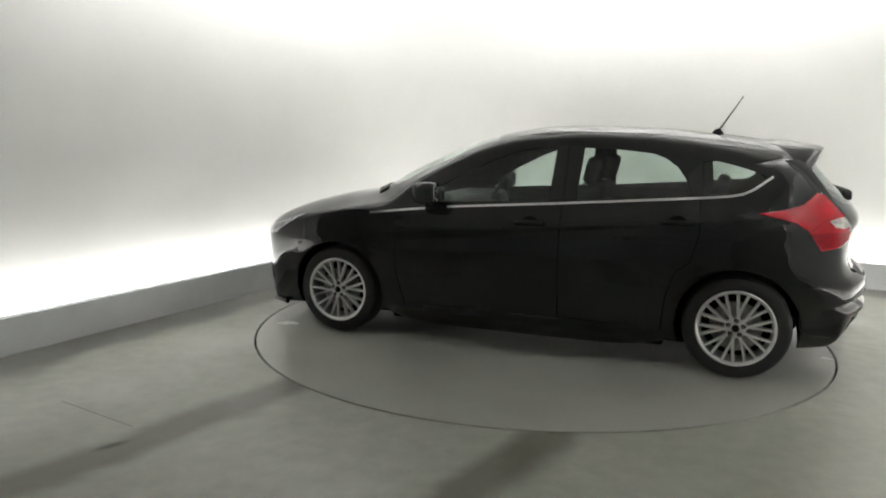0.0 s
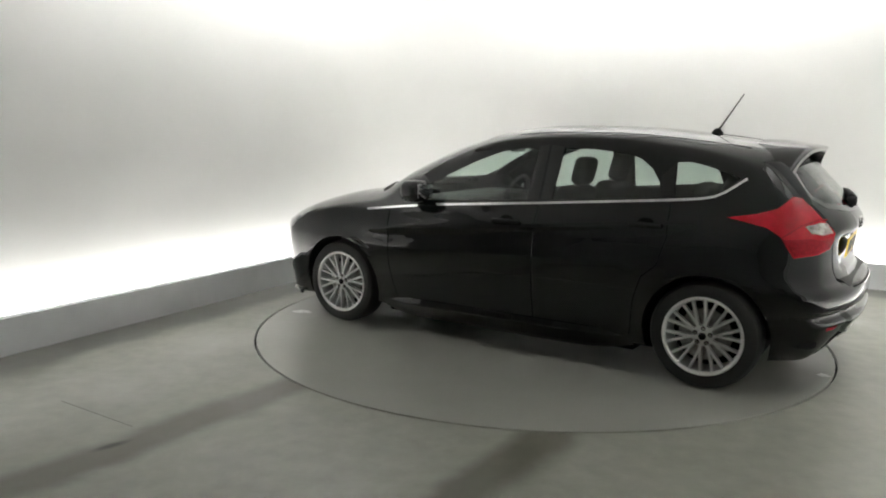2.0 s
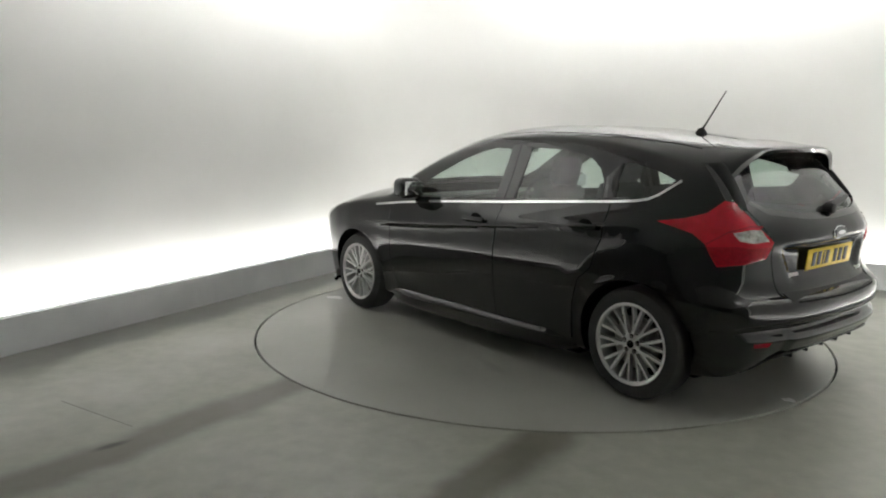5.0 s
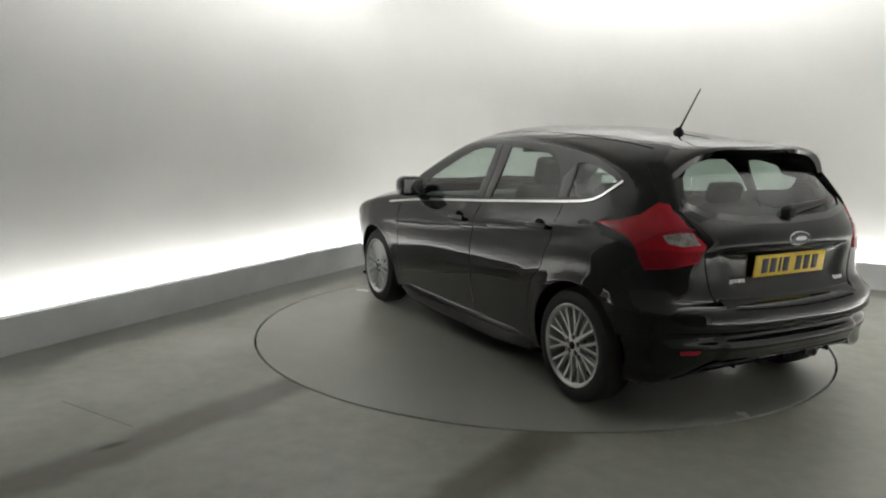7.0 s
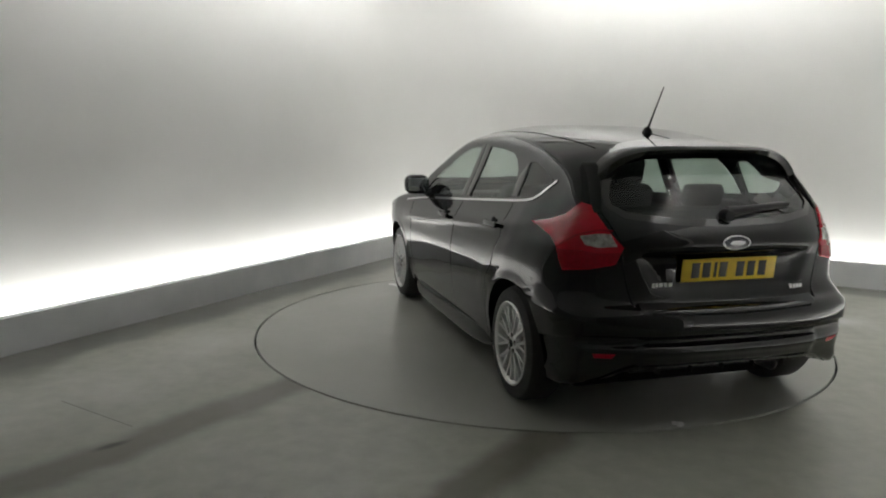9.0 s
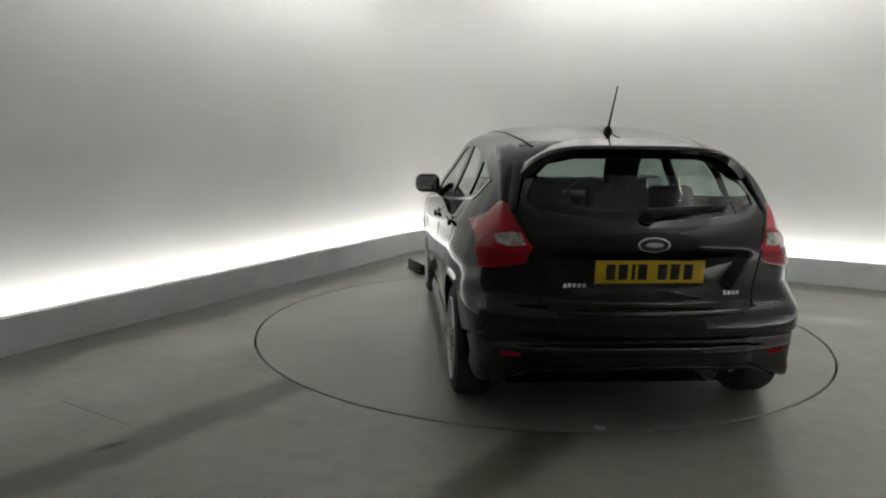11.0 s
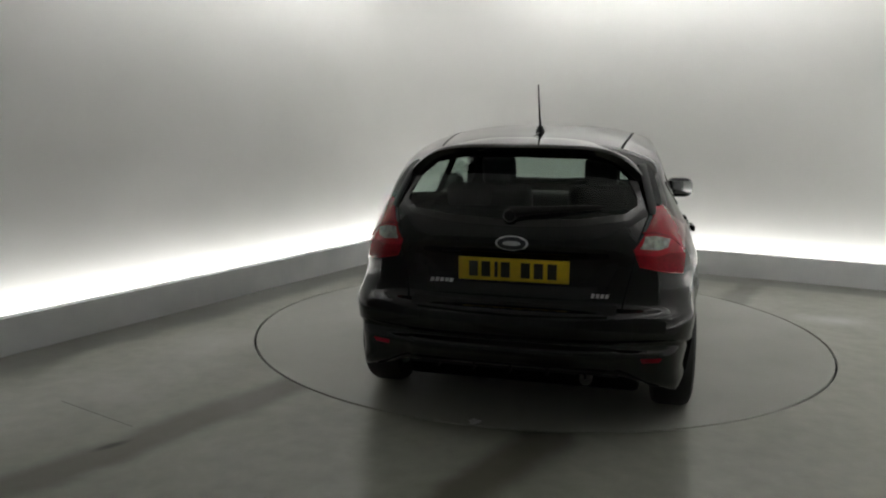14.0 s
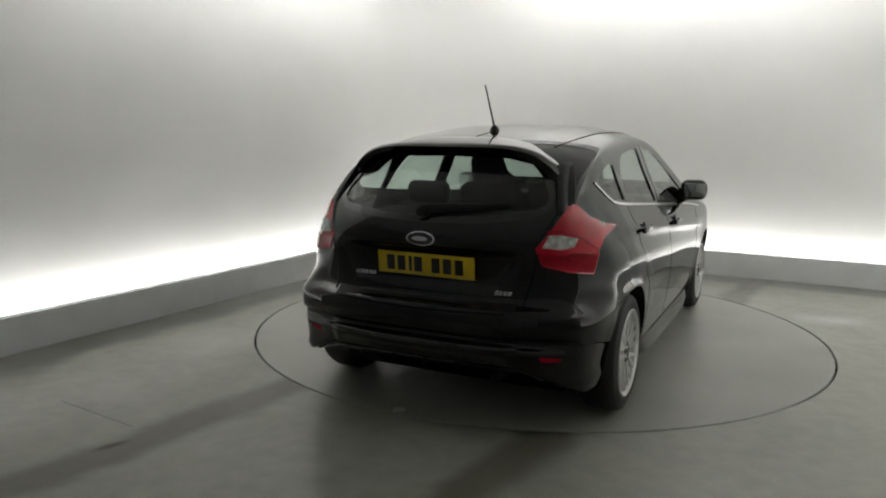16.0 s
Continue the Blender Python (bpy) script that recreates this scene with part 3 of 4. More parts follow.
def split_shell(bm, car):
    """Cut the skin into panels and windows; returns the parts by name."""
    def flank(m):
        return abs(m.y) > 0.42

    for poly in (WIN_FRONT, WIN_REAR, WIN_QUARTER, DOOR_FRONT, DOOR_REAR, arch(FRONT_X), arch(REAR_X)):
        cut_along(bm, poly, (0, 2), flank)
    cut_along(bm, WIN_BACK, (1, 2), lambda m: m.x < -1.55)
    cut_along(bm, GATE, (1, 2), lambda m: m.x < -1.50)
    cut_along(bm, WIN_FRONT_SCREEN, (1, 0), lambda m: m.z > 0.9)
    cut_along(bm, BONNET, (1, 0), lambda m: m.z > 0.6 and m.x > 0.9)
    bm.normal_update()
    arches = (arch(FRONT_X), arch(REAR_X))
    groups = {}
    for f in bm.faces:
        m = f.calc_center_median()
        side = "left" if m.y > 0 else "right"
        key = ("body", "")
        if flank(m) and any(inside(a, m.x, m.z) for a in arches) and abs(m.y) > 0.5:
            continue
        if flank(m) and inside(WIN_FRONT, m.x, m.z) and m.z > 0.95:
            key = ("front_door_window", side)
        elif flank(m) and inside(WIN_REAR, m.x, m.z):
            key = ("rear_door_window", side)
        elif flank(m) and inside(WIN_QUARTER, m.x, m.z):
            key = ("quarter_window", side)
        elif m.x < -1.6 and inside(WIN_BACK, m.y, m.z):
            key = ("rear_window", "")
        elif m.x < -1.6 and inside(GATE, m.y, m.z):
            key = ("tailgate", "")
        elif m.z > 0.98 and m.x > 0 and inside(WIN_FRONT_SCREEN, m.y, m.x):
            key = ("windscreen", "")
        elif m.z > 0.6 and m.x > 0.95 and inside(BONNET, m.y, m.x) and f.normal.z > 0.2:
            key = ("bonnet", "")
        elif flank(m) and inside(DOOR_FRONT, m.x, m.z):
            key = ("front_door", side)
        elif flank(m) and inside(DOOR_REAR, m.x, m.z):
            key = ("rear_door", side)
        elif m.x < -1.66 and m.z < 0.70:
            key = ("rear_bumper", "")
        elif m.x > 1.62 and m.z < 0.66:
            key = ("front_bumper", "")
        groups.setdefault(key, []).append(f)
    made = {}
    for key, faces in groups.items():
        verts = {}
        for f in faces:
            for v in f.verts:
                verts.setdefault(v, len(verts))
        pane = "window" in key[0] or key[0] == "windscreen"
        shift = -0.006 if pane else 0.0
        me = bpy.data.meshes.new(key[0])
        me.from_pydata([v.co + v.normal * shift for v in verts], [], [[verts[v] for v in f.verts] for f in faces])
        me.materials.append(GLASS_REAR if key[0] == "rear_window" else GLASS if pane else PAINT)
        me.shade_smooth()
        me.normals_split_custom_set_from_vertices([v.normal[:] for v in verts])
        made[key] = me
    out = {}
    order = sorted(made, key=lambda k: "window" in k[0])
    for key in order:
        parent = car
        if key[0] == "rear_window":
            parent = out[("tailgate", "")]
        if key[0] in ("front_door_window", "rear_door_window"):
            parent = out[(key[0].replace("_window", ""), key[1])]
        out[key] = part(key[0], made[key], None, parent, "tinted car glass" if "wind" in key[0] else "")
    return out


def on_skin(tree, p, way):
    """The place of the skin met from outside along -way."""
    hit, normal, _, _ = tree.ray_cast(Vector(p) + Vector(way) * 0.6, -Vector(way))
    return (hit, normal) if hit else (Vector(p), Vector(way))


def patch(tree, poly, way, lift=0.004, step=0.025, skirt=0.012, round_edge=True):
    """A panel lying on the skin: a polygon of places, seen along way."""
    way = Vector(way).normalized()
    ax = way.cross(Vector((0, 0, 1))).normalized()
    ay = ax.cross(way) if abs(way.z) < 0.9 else Vector((0, 1, 0))
    o = Vector(poly[0])
    flat = [((Vector(p) - o).dot(ax), (Vector(p) - o).dot(ay)) for p in poly]
    bm = bmesh.new()
    bm.faces.new([bm.verts.new((x, y, 0)) for x, y in flat])
    for k in (0, 1):
        lo, hi = min(p[k] for p in flat), max(p[k] for p in flat)
        c = lo + step
        while c < hi:
            no = [0, 0, 0]
            no[k] = 1
            co = [0, 0, 0]
            co[k] = c
            bmesh.ops.bisect_plane(bm, geom=bm.verts[:] + bm.edges[:] + bm.faces[:], dist=1e-5, plane_co=co, plane_no=no)
            c += step
    for v in bm.verts:
        edge = any(e.is_boundary for e in v.link_edges)
        p, n = on_skin(tree, o + ax * v.co.x + ay * v.co.y, way)
        v.co = p + n * (lift * (0.5 if edge and round_edge else 1))
    bm.normal_update()
    rim = [e for e in bm.edges if e.is_boundary]
    ext = bmesh.ops.extrude_edge_only(bm, edges=rim)["geom"]
    for v in [g for g in ext if isinstance(g, bmesh.types.BMVert)]:
        v.co -= way * skirt
    bmesh.ops.recalc_face_normals(bm, faces=bm.faces)
    if sum((f.normal.dot(way) for f in bm.faces)) < 0:
        bmesh.ops.reverse_faces(bm, faces=bm.faces)
    return bm


def strip(tree, path, way, width, lift, depth=0.004, step=0.03, bm=None):
    """A band along the skin through the given places, seen along way."""
    way = Vector(way).normalized()
    pts = []
    for a, b in zip(path[:-1], path[1:]):
        a, b = Vector(a), Vector(b)
        n = max(1, int((b - a).length / step))
        pts += [a.lerp(b, k / n) for k in range(n)]
    pts.append(Vector(path[-1]))
    rows = []
    for i, p in enumerate(pts):
        t = (pts[min(i + 1, len(pts) - 1)] - pts[max(i - 1, 0)]).normalized()
        side = way.cross(t).normalized() * width / 2
        pa, na = on_skin(tree, p + side, way)
        pb, nb = on_skin(tree, p - side, way)
        rows.append([pa - na * depth, pa + na * lift, pb + nb * lift, pb - nb * depth])
    bm = grid_mesh(rows, closed_v=True, bm=bm)
    bmesh.ops.recalc_face_normals(bm, faces=bm.faces)
    return bm


def wheel_meshes():
    """The meshes of one wheel, outer face towards +y, hub at the origin."""
    R, r = TYRE_R, 0.222
    tyre = lathe([(r - .004, -.19), (r + .012, -.203), (R - .045, -.207), (R - .016, -.196), (R, -.165), (R, -.045), (R - .016, -.014), (R - .045, -.001), (r + .012, -.004), (r - .004, -.016)], 64)
    rim = lathe([(r - .012, -.19), (r - .02, -.12), (r - .018, -.04), (r - .012, -.014), (r + .006, -.006), (r + .008, -.002), (r + .002, .001), (r - .008, -.003), (r - .014, -.012)], 64)
    spoke = bmesh.new()
    def bar(line):
        rows = []
        for k, (rr, yy, side, w) in enumerate(line):
            a, b = line[max(k - 1, 0)], line[min(k + 1, len(line) - 1)]
            tan = Vector((-(b[2] - a[2]), 0, b[0] - a[0])).normalized()
            mid = Vector((rr, yy, side))
            rows.append([mid - tan * w + Vector((0, -.024, 0)), mid - tan * w * .70, mid + tan * w * .70, mid + tan * w + Vector((0, -.024, 0))])
        grid_mesh(rows, bm=spoke)
    for sgn in (-1, 1):
        bar([(.085, -.0175, sgn * .0035, .0105), (.13, -.0165, sgn * .0130, .0100), (.175, -.0135, sgn * .0235, .0096), (.213, -.012, sgn * .0330, .0102)])
    bar([(.045, -.0155, 0, .0135), (.075, -.0175, 0, .0125), (.112, -.0174, 0, .0105)])
    bmesh.ops.recalc_face_normals(spoke, faces=spoke.faces)
    if sum(f.normal.y for f in spoke.faces) < 0:
        bmesh.ops.reverse_faces(spoke, faces=spoke.faces)
    hub = lathe([(0.0, -.012), (.026, -.012), (.030, -.014), (.048, -.016), (.060, -.021), (.064, -.04)], 40)
    cap = lathe([(0.0, -.004), (.016, -.005), (.021, -.008), (.022, -.013)], 32)
    # black disc laid on the hub for the dark inside each nut hole
    hole = lathe([(0.0, .0015), (.0125, .0015), (.014, -.001)], 20)
    nut = lathe([(0.0, .004), (.007, .004), (.0095, .001), (.0095, -.012)], 12)
    disc = lathe([(0.0, -.07), (.15, -.07), (.152, -.08), (.05, -.085)], 48)
    drum = lathe([(0.0, -.15), (r - .022, -.15), (r - .022, -.16)], 48)
    bmesh.ops.remove_doubles(hub, verts=hub.verts, dist=1e-5)
    return {"tyre": mesh_of("tyre", tyre, RUBBER), "rim": mesh_of("rim", rim, ALLOY), "spoke": mesh_of("spoke", spoke, ALLOY, True, 30),
            "hub": mesh_of("hub", hub, ALLOY), "hub_cap": mesh_of("hub_cap", cap, GLOSS_BLACK), "wheel_nut": mesh_of("wheel_nut", nut, STEEL),
            "nut_recess": mesh_of("nut_recess", hole, GAP), "brake_disc": mesh_of("brake_disc", disc, STEEL), "back_plate": mesh_of("back_plate", drum, GAP)}


def build_wheel(car, ms, x, sign):
    at = pose(x, sign * 0.888, HUB_Z, 0, 0, 0 if sign > 0 else 180)
    wheel = part("wheel", ms["rim"], None, car, "silver multi-spoke alloy wheel", at=at)
    for name in ("tyre", "hub", "hub_cap", "brake_disc", "back_plate"):
        part(name, ms[name], None, wheel)
    for k in range(10):
        part("spoke", ms["spoke"], None, wheel, at=pose(0, 0, 0, 0, 36 * k + 9, 0))
    for k in range(5):
        a = radians(72 * k + 20)
        part("wheel_nut", ms["wheel_nut"], None, wheel, at=pose(.044 * math.cos(a), -.0115, .044 * math.sin(a)))
        part("nut_recess", ms["nut_recess"], None, wheel, at=pose(.044 * math.cos(a), -.0145, .044 * math.sin(a)))
    return wheel


def seat(car, x, y, width=0.48):
    """A front seat with headrest."""
    def pad(lo, hi, m, r=0.05):
        bm = box(lo, hi, r, segments=3)
        bmesh.ops.transform(bm, matrix=m, verts=bm.verts)
        return bm
    base = part("seat", pad((-.25, -width / 2, -.08), (.27, width / 2, .08), pose(x, y, .50, 0, -6, 0)), FABRIC, car, "dark cloth seat")
    lean = pose(x - .24, y, .55, 0, -14, 0)
    part("backrest", pad((-.07, -width / 2 + .02, 0), (.07, width / 2 - .02, .56), lean), FABRIC, base)
    part("headrest", pad((-.065, -.115, .575), (.035, .115, .765), lean, 0.04), FABRIC, base)
    for s in (-.06, .06):
        part("headrest_post", tube([lean @ Vector((0, s, .5)), lean @ Vector((0, s, .64))], .010), STEEL, base)


def build_car():
    car = tagged(new("car"), "glossy black five-door hatchback parked on the turntable", "car")
    bm = body_shell()
    tree = BVHTree.FromBMesh(bm)
    parts = split_shell(bm, car)
    bm.free()
    gate = parts[("tailgate", "")]
    left, right = Vector((0, 1, 0)), Vector((0, -1, 0))

    # wheels and arch liners
    ms = wheel_meshes()
    for x in (FRONT_X, REAR_X):
        for sign in (1, -1):
            build_wheel(car, ms, x, sign)
            rows = []
            for k in range(25):
                a = radians(-2 + 184 * k / 24)
                c, s = math.cos(a) * (ARCH_R + .002), math.sin(a) * (ARCH_R + .002)
                edge = side_y(x + c, max(HUB_Z + s, .2)) - 0.004
                rows.append([(x + c, sign * y, HUB_Z + s) for y in (edge, edge - .02, .62, .60)])
            for r_, a in zip(rows, range(25)):
                r_.append((x, sign * .60, HUB_Z))
            part("arch_liner", grid_mesh(rows), GAP, car)

    for sign in (1, -1):
        way = Vector((0, sign, 0))

        def s3(pts):
            return [(x, sign * .8, z) for x, z in pts]

        name = "left" if sign > 0 else "right"
        # chrome line under the windows
        part("belt_trim", strip(tree, s3([(1.06, .884), (.80, .915), (.467, .948), (-.287, 1.002), (-.808, 1.043), (-1.136, 1.069), (-1.28, 1.083), (-1.355, 1.098), (-1.41, 1.125), (-1.515, 1.204)]), way, .014, .005), CHROME, car, "bright chrome window line")
        # black pillar covers
        fd, rd = parts[("front_door", name)], parts[("rear_door", name)]
        part("pillar_cover", patch(tree, s3([(-.192, 1.022), (-.28, 1.026), (-.28, 1.372), (-.215, 1.362)]), way, .003), GLOSS_BLACK, fd)
        part("pillar_cover", patch(tree, s3([(-.295, 1.028), (-.366, 1.032), (-.386, 1.358), (-.295, 1.372)]), way, .003), GLOSS_BLACK, rd)
        part("pillar_cover", patch(tree, s3([(-1.062, 1.088), (-1.128, 1.092), (-1.112, 1.278), (-1.035, 1.20)]), way, .003), GLOSS_BLACK, rd)
        # gaps round the doors
        part("door_gap", strip(tree, s3([(.80, .25), (.855, .50), (.86, .885)]), way, .006, .0008), GAP, fd)
        part("door_gap", strip(tree, s3([(-.287, .25), (-.287, .99)]), way, .006, .0008), GAP, fd)
        part("door_gap", strip(tree, s3([(-1.12, 1.055), (-1.13, .86), (-1.09, .70), (-1.00, .62), (-.955, .48), (-.93, .25)]), way, .006, .0008), GAP, rd)
        # handles
        for door, hx, hz in ((fd, -.09, .880), (rd, -1.00, .925)):
            y = side_y(hx, hz)
            bar = box((hx - .10, -.011, hz - .016), (hx + .10, .011, hz + .016), .009, segments=3)
            bmesh.ops.translate(bar, verts=bar.verts, vec=(0, sign * (y + .026), 0))
            part("door_handle", bar, PAINT, door)
            # flat black disc standing for the shade in the handle's hollow
            cup = lathe([(0.0, 0.0), (.05, 0.0), (.056, -.003)], 24)
            bmesh.ops.transform(cup, matrix=Matrix.Translation((hx, sign * (y + .0035), hz - .005)) @ Matrix.Diagonal((1, sign, .8, 1)), verts=cup.verts)
            part("handle_cup", cup, GAP, door)
        # mirror
        body = box((-.10, -.085, -.072), (.07, .105, .075), .055, segments=5)
        bmesh.ops.transform(body, matrix=pose(.62, sign * .905, 1.04, 0, 0, sign * -8), verts=body.verts)
        mirror = part("door_mirror", body, PAINT, fd)
        mg = box((-.104, -.068, -.045), (-.098, .078, .052), .003)
        bmesh.ops.transform(mg, matrix=pose(.62, sign * .905, 1.04, 0, 0, sign * -8), verts=mg.verts)
        part("mirror_glass", mg, MIRROR, fd)
        part("mirror_arm", tube([(.62, sign * .80, .975), (.62, sign * .86, .99), (.62, sign * .88, 1.0)], [.035, .028, .03], 10), TRIM_BLACK, fd)
        # tail lamp
        way2 = Vector((-1, sign * 1.25, 0)).normalized()
        lamp = [(-1.440, .805, .992), (-1.58, .76, 1.018), (-1.68, .72, 1.052), (-1.753, .678, 1.115), (-1.80, .655, 1.105), (-1.90, .60, .99), (-1.962, .555, .917), (-1.925, .565, .835), (-1.83, .62, .808), (-1.70, .67, .792), (-1.675, .69, .845), (-1.65, .70, .90), (-1.60, .73, .945), (-1.52, .77, .97)]
        tail = part("tail_lamp", patch(tree, [(x, sign * y, z) for x, y, z in lamp], way2, .006), LAMP_RED, car, "red and clear wraparound tail lamp")
        clear = [(-1.775, .648, .958), (-1.85, .61, .975), (-1.900, .588, .974), (-1.935, .567, .922), (-1.86, .60, .912), (-1.80, .630, .922)]
        part("reverse_lens", patch(tree, [(x, sign * y, z) for x, y, z in clear], way2, .0095, .02, .012, False), LAMP_CLEAR, tail, "clear lens")
        low = [(-1.66, .70, .885), (-1.79, .635, .895), (-1.86, .60, .885), (-1.95, .557, .895), (-1.92, .565, .842), (-1.83, .62, .816), (-1.705, .67, .802)]
        part("brake_lens", patch(tree, [(x, sign * y, z) for x, y, z in low], way2, .0082, .02, .012, False), REFLECTOR, tail, "darker red lens")
        part("lamp_divider", strip(tree, [(-1.66, sign * .70, .90), (-1.755, sign * .656, .962), (-1.85, sign * .61, .992), (-1.91, sign * .586, .99)], way2, .007, .009), REFLECTOR, tail)
        # rear reflector in the bumper
        part("rear_reflector", patch(tree, [(-2.03, sign * y, z) for y, z in ((.61, .420), (.715, .418), (.705, .396), (.62, .396))], (-1, sign * .2, 0), .004), REFLECTOR, parts[("rear_bumper", "")])
        # head lamp
        head = [(2.02, .56, .70), (1.86, .72, .74), (1.60, .80, .825), (1.52, .80, .85), (1.62, .78, .77), (1.80, .74, .675), (2.0, .60, .63)]
        part("head_lamp", patch(tree, [(x, sign * y, z) for x, y, z in head], (1, sign * 1.1, .25), .006), LAMP_HEAD, car, "clear glass headlamp")
        # side skirt
        rows = []
        for k in range(21):
            x = .93 - 1.88 * k / 20
            y0 = side_y(x, .27) - .03 * (abs(k - 10) / 10) ** 6
            lowest = .128 + .05 * (abs(k - 10) / 10) ** 6
            rows.append([(x, sign * (y0 - .08), lowest + .006), (x, sign * (y0 - .012), lowest), (x, sign * (y0 + .012), lowest + .023), (x, sign * (y0 + .018), .205), (x, sign * (y0 + .004), .262), (x, sign * (y0 - .06), .275)])
        sk = grid_mesh(rows, closed_v=True)
        bmesh.ops.holes_fill(sk, edges=[e for e in sk.edges if e.is_boundary])
        bmesh.ops.recalc_face_normals(sk, faces=sk.faces)
        part("side_skirt", sk, PAINT, car)
        # roof seam
        part("roof_seam", strip(tree, [(.0, sign * .535, 1.4), (-.5, sign * .535, 1.4), (-1.0, sign * .515, 1.4), (-1.48, sign * .475, 1.4)], (0, 0, 1), .012, .0008), GAP, car)

    # tailgate details
    back = Vector((-1, 0, 0))
    part("gate_gap", strip(tree, [(-2, y, z) for y, z in GATE[2:8]], back, .006, .0008), GAP, gate)
    part("gate_gap", strip(tree, [(-2, -y, z) for y, z in GATE[2:8]], back, .006, .0008), GAP, gate)
    part("gate_gap", strip(tree, [(-2, -.45, .615), (-2, 0, .605), (-2, .45, .615)], back, .008, .0008), GAP, gate)
    # black strip paints the dark of the recess between tailgate and bumper
    part("recess_shade", strip(tree, [(-2, -.49, .640), (-2, -.25, .633), (-2, 0, .630), (-2, .25, .633), (-2, .49, .640)], back, .036, .002), TRIM_BLACK, parts[("rear_bumper", "")], "matt black strip standing for the shaded recess under the tailgate")
    plate_at = pose(-2.000, 0, .802, 0, -6, 0)
    pb = box((-.004, -.268, -.0565), (.004, .262, .0565), .003)
    bmesh.ops.transform(pb, matrix=plate_at, verts=pb.verts)
    plate = part("number_plate", pb, PLATE, gate, "yellow rear number plate with dark bars")
    for y in (.188, .128, .078, .034, -.062, -.124, -.188):
        w = .008 if y == .078 else .022
        b = box((-.0062, y - w, -.038), (-.003, y + w, .038), .001)
        bmesh.ops.transform(b, matrix=plate_at, verts=b.verts)
        part("plate_bar", b, PLATE_INK, plate)
    oval = [(.078 * math.cos(2 * math.pi * k / 32), .034 * math.sin(2 * math.pi * k / 32)) for k in range(32)]
    badge = part("badge", patch(tree, [(-2.05, y, .937 + z) for y, z in oval], back, .008), CHROME, gate, "oval chrome badge")
    part("badge_face", patch(tree, [(-2.05, y * .86, .937 + z * .78) for y, z in oval], back, .0105, .025, .012, False), BADGE_BLUE, badge)
    part("badge_bar", patch(tree, [(-2.05, y * .55, .937 + z * .28) for y, z in oval], back, .012, .025, .012, False), CHROME, badge)
    for y0, y1, z, n in ((.41, .29, .722, 5), (-.37, -.455, .688, 4)):
        pitch = (y1 - y0) / n
        for k in range(n):
            ya, yb = y0 + pitch * k, y0 + pitch * (k + .72)
            part("model_mark", patch(tree, [(-2.03, ya, z), (-2.03, yb, z), (-2.03, yb - .004, z + .018), (-2.03, ya - .004, z + .018)], back, .003, .025, .01, False), ALLOY, gate, "small silver lettering mark")
    # black border printed on the rear glass
    border = [(-1.9, y * .975, 1.19 + (z - 1.19) * .945) for y, z in WIN_BACK]
    part("glass_border", strip(tree, border + border[:1], back, .032, .0015, .002), GLOSS_BLACK, gate, "black printed border of the rear glass")
    part("antenna_lead", strip(tree, [(-1.19, -.015, 1.45), (-1.36, -.01, 1.45), (-1.52, -.006, 1.4)], (0, 0, 1), .008, .002), TRIM_BLACK, car)
    # wiper
    part("wiper", tube([(-1.985, .02, 1.075), (-1.975, -.08, 1.085), (-1.93, -.30, 1.10), (-1.90, -.40, 1.105)], [.030, .022, .016, .010], 10), TRIM_BLACK, gate)
    hubw = lathe([(0, .03), (.025, .028), (.032, .015), (.034, -.02)], 20)
    bmesh.ops.transform(hubw, matrix=pose(-1.985, .02, 1.062, 0, 0, 90), verts=hubw.verts)
    part("wiper_hub", hubw, TRIM_BLACK, gate)
    # spoiler
    rows = []
    for k in range(41):
        y = -.60 + 1.20 * k / 40
        u = abs(y) / .60
        tip = -1.815 + .10 * u ** 3
        root_x = -1.50 + .05 * u ** 2
        zr, zt = 1.424 - .160 * u ** 3.2, 1.380 - .155 * u ** 5.5
        th = .024 + .055 * u ** 4
        rows.append([(root_x, y, zr), (root_x - .12, y, zr - .006), (tip + .05, y, zt + .012), (tip + .012, y, zt + .004), (tip, y, zt - .006),
                     (tip + .014, y, zt - th), (root_x - .16, y, zr - .055 - .02 * u ** 4), (root_x, y, zr - .05)])
    sp = grid_mesh(rows, closed_v=True)
    bmesh.ops.holes_fill(sp, edges=[e for e in sp.edges if e.is_boundary])
    bmesh.ops.recalc_face_normals(sp, faces=sp.faces)
    spoiler = part("spoiler", sp, PAINT, gate, angle=50)
    for sign in (1, -1):
        rows = []
        for k in range(15):
            t = k / 14
            y, z = .568 + .062 * t, 1.300 - .230 * t
            tall = .036 * (1 - t) ** 0.8 + .004
            a, _ = on_skin(tree, (-1.8, sign * (y - .008), z), back)
            b, _ = on_skin(tree, (-1.8, sign * (y + .032), z), back)
            top = a + Vector((-tall, sign * .004, .004))
            rows.append([a + Vector((.02, 0, 0)), top - Vector((0, sign * .006, 0)), top, b + Vector((-.003, 0, 0)), b + Vector((.02, 0, 0))])
        fin = grid_mesh(rows, closed_v=True)
        bmesh.ops.holes_fill(fin, edges=[e for e in fin.edges if e.is_boundary])
        bmesh.ops.recalc_face_normals(fin, faces=fin.faces)
        cover = [(-1.62, sign * .612, 1.290), (-1.70, sign * .634, 1.200), (-1.765, sign * .652, 1.115)]
        part("pillar_cover", strip(tree, cover, (-1, sign * .9, 0), .045, .003), TRIM_BLACK, car)
        part("spoiler_fin", fin, TRIM_BLACK, gate, angle=50)
    # antenna
    foot = lathe([(0.0, .03), (.012, .026), (.022, .008), (.028, -.012)], 20, "z")
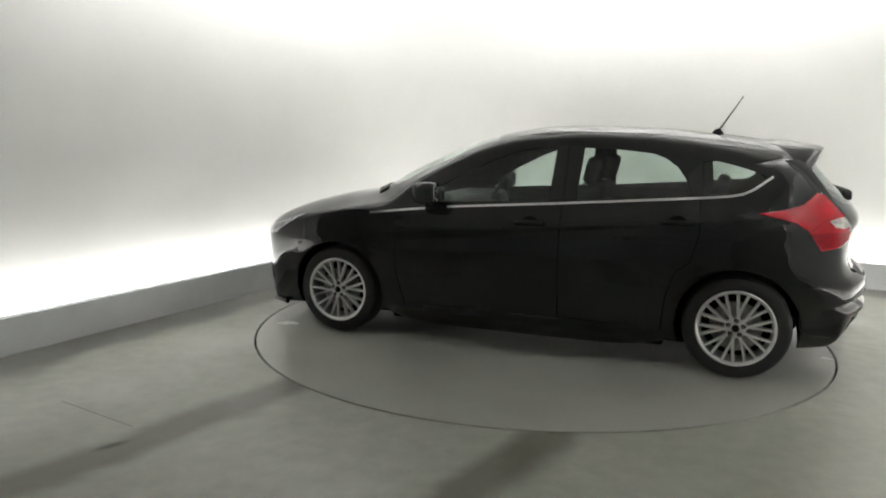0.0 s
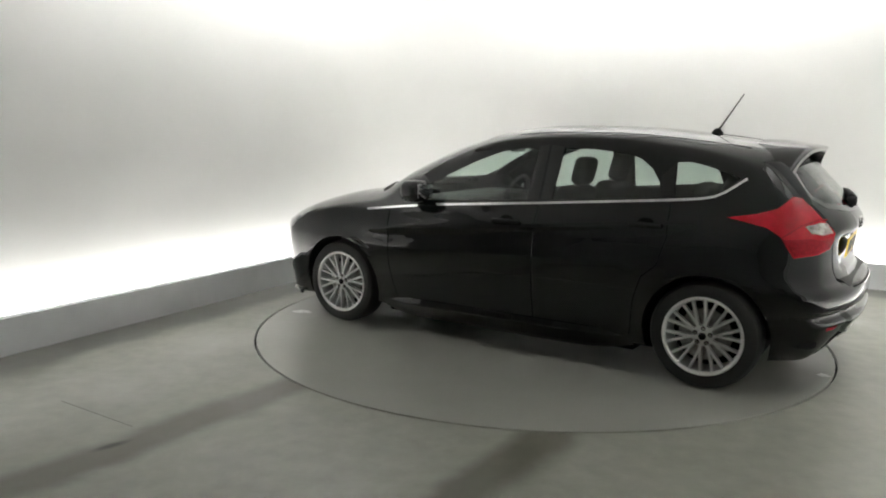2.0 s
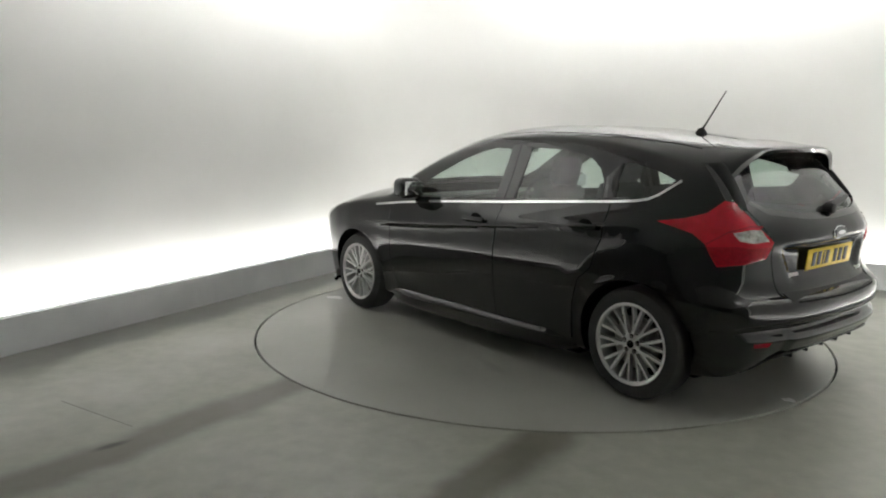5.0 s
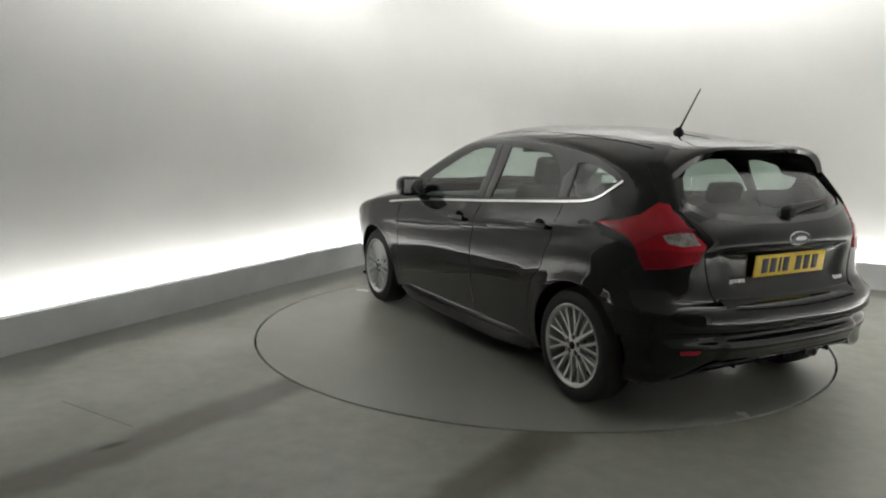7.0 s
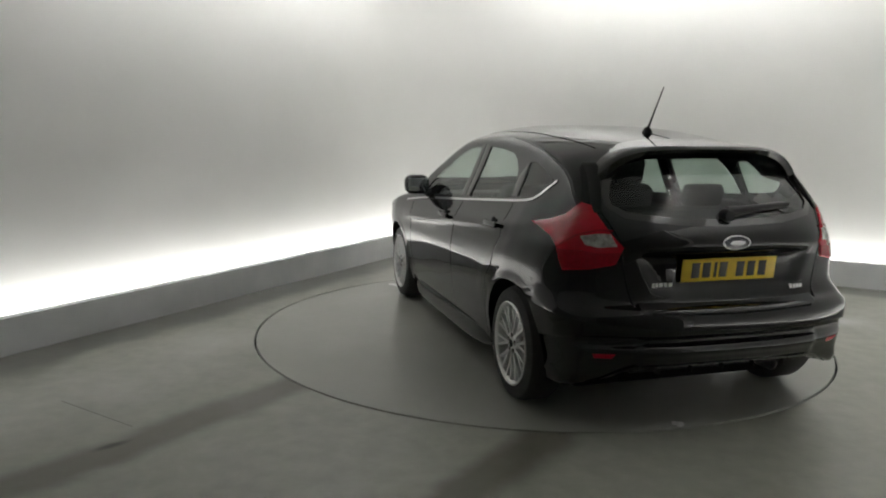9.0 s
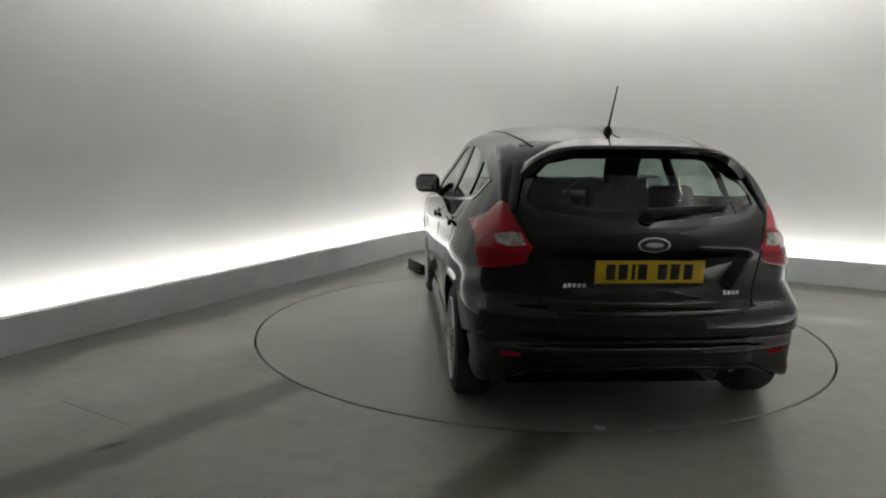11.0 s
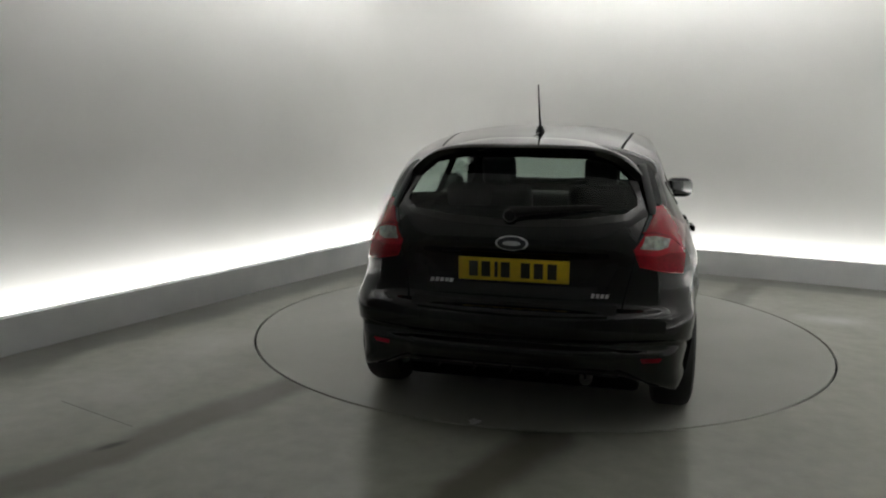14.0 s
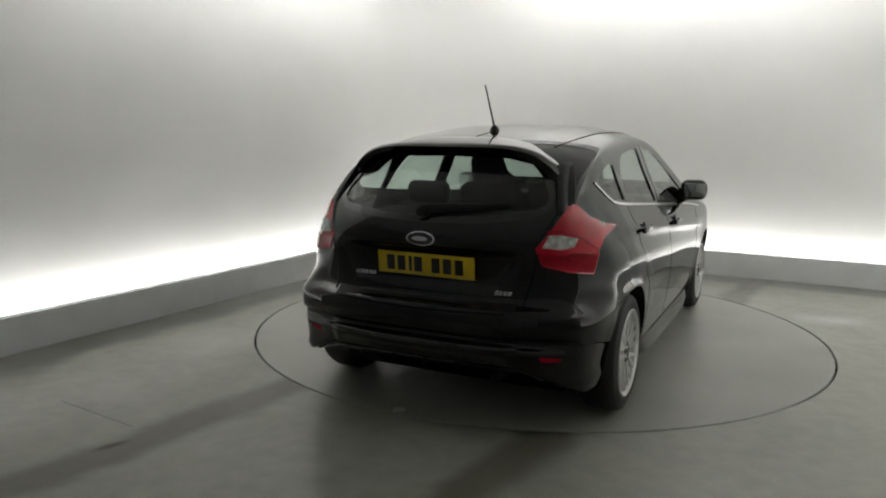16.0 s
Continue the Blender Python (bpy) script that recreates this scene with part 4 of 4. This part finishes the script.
    bmesh.ops.transform(foot, matrix=Matrix.Translation((-1.166, -.015, 1.46)) @ Matrix.Diagonal((1.5, 1, 1, 1)), verts=foot.verts)
    ant = part("antenna_foot", foot, TRIM_BLACK, car)
    part("antenna", tube([(-1.170, -.015, 1.475), (-1.20, -.015, 1.52), (-1.316, -.015, 1.705)], [.008, .0055, .0035], 8), TRIM_BLACK, car, "thin black roof antenna")
    # lower rear: diffuser and exhaust
    bumper = parts[("rear_bumper", "")]
    part("diffuser", box((-2.00, -.52, .308), (-1.66, .52, .372), .02), TRIM_BLACK, bumper, "matt black lower bumper insert")
    for y in (-.36, -.18, 0, .18, .36):
        part("diffuser_fin", box((-2.010, y - .006, .296), (-1.80, y + .006, .35), .004), TRIM_BLACK, bumper)
    lip = [(-2.05, y, .352 - .095 * step_up(abs(y), .48, .72)) for y in np.linspace(-.70, .70, 29)]
    part("bumper_lip", strip(tree, lip, back, .012, .008, .004), PAINT, bumper)
    pipe = lathe([(.028, .03), (.031, .03), (.031, -.16), (.028, -.16)], 20)
    bmesh.ops.transform(pipe, matrix=pose(-1.90, -.36, .270, 0, 0, 90), verts=pipe.verts)
    part("exhaust_pipe", pipe, STEEL, car)
    # front details
    part("front_grille", patch(tree, [(2.15, y, z) for y, z in ((-.50, .27), (-.56, .46), (.56, .46), (.50, .27))], (1, 0, 0), .004), TRIM_BLACK, parts[("front_bumper", "")])
    part("splitter", tube([(1.80, .80, .165), (1.96, .70, .162), (2.08, .45, .160), (2.13, 0, .158), (2.08, -.45, .160), (1.96, -.70, .162), (1.80, -.80, .165)], .018, 8), PAINT, parts[("front_bumper", "")])
    for sign in (1, -1):
        way3 = Vector((1, sign * .9, 0))
        pocket = part("fog_lamp", patch(tree, [(1.95, sign * y, z) for y, z in ((.56, .43), (.70, .44), (.73, .36), (.68, .30), (.58, .31))], way3, .003), TRIM_BLACK, parts[("front_bumper", "")], "black fog lamp pocket")
        ringp = [(1.95, sign * (.64 + .035 * math.cos(a)), .37 + .035 * math.sin(a)) for a in [2 * math.pi * k / 20 for k in range(20)]]
        part("lens", patch(tree, ringp, way3, .006, .02, .01, False), LAMP_HEAD, pocket)
        part("wiper_arm", tube([(1.22, sign * .10 + .12, 1.03), (1.16, sign * .10 - .2, 1.055), (1.08, sign * .10 - .5, 1.05)], [.014, .010, .007], 8), TRIM_BLACK, car)
    part("cowl", strip(tree, [(1.08, -.60, 1.0), (1.19, -.35, 1.0), (1.235, 0, 1.0), (1.19, .35, 1.0), (1.08, .60, 1.0)], (0, 0, 1), .07, .010, .01), TRIM_BLACK, car)
    part("underbody", box((-1.62, -.62, .118), (1.80, .62, .30), .03), GAP, car)
    part("floor_pan", box((-.95, -.80, .135), (.92, .80, .24), .02), GAP, car)
    # cabin
    part("cabin_floor", box((-1.7, -.70, .30), (.95, .70, .36), .01), FABRIC, car)
    part("dashboard", box((.50, -.66, .62), (.92, .66, .97), .06, segments=3), TRIM_BLACK, car)
    for y in (.345, -.345):
        seat(car, .02, y)
    part("rear_bench", box((-1.02, -.62, .40), (-.55, .62, .58), .05, segments=3), FABRIC, car)
    rb = box((-.06, -.62, 0), (.06, .62, .52), .05, segments=3)
    bmesh.ops.transform(rb, matrix=pose(-1.05, 0, .52, 0, -16, 0), verts=rb.verts)
    part("rear_backrest", rb, FABRIC, car)
    for y in (.38, -.38):
        hb = box((-.045, -.13, .53), (.045, .13, .66), .035, segments=3)
        bmesh.ops.transform(hb, matrix=pose(-1.05, y, .52, 0, -16, 0), verts=hb.verts)
        part("rear_headrest", hb, FABRIC, car)
    part("parcel_shelf", box((-1.80, -.56, .985), (-1.25, .56, 1.01), .008), FABRIC, car)
    ring = [Vector((.50, -.37, .93)) + pose(0, 0, 0, 0, 68, 0).to_3x3() @ Vector((.18 * math.cos(a), .18 * math.sin(a), 0)) for a in [2 * math.pi * k / 32 for k in range(33)]]
    sw = part("steering_wheel", tube(ring, .015, 10), TRIM_BLACK, car)
    part("steering_hub", box((.46, -.50, .88), (.56, -.24, .96), .03, segments=3), TRIM_BLACK, car)
    part("rear_view_mirror", box((.28, -.11, 1.30), (.31, .11, 1.36), .012), TRIM_BLACK, car)
    for door in (1, -1):
        part("door_card", box((-1.0, door * .74 - .02, .40), (.75, door * .74 + .02, .94), .015), FABRIC, car)

    for child in list(car.children):
        child.matrix_basis = Matrix.Translation((OX, OY, 0)) @ SKEW @ child.matrix_basis
    return car


build_room()
turntable = build_turntable()
build_floor_bits()
car_thing = build_car()


def turn(t):
    return 166.49 - 5.674 * t - 0.01419 * t * t


def motions():
    times = [0, 2, 4, 6, 8, 10, 12, 14, 16]
    walk(turntable, [(t, pose(0, 0, 0, 0, 0, turn(t))) for t in times])
    walk(car_thing, [(t, pose(0, 0, 0.0012, 0, 0, turn(t))) for t in times])


motions()
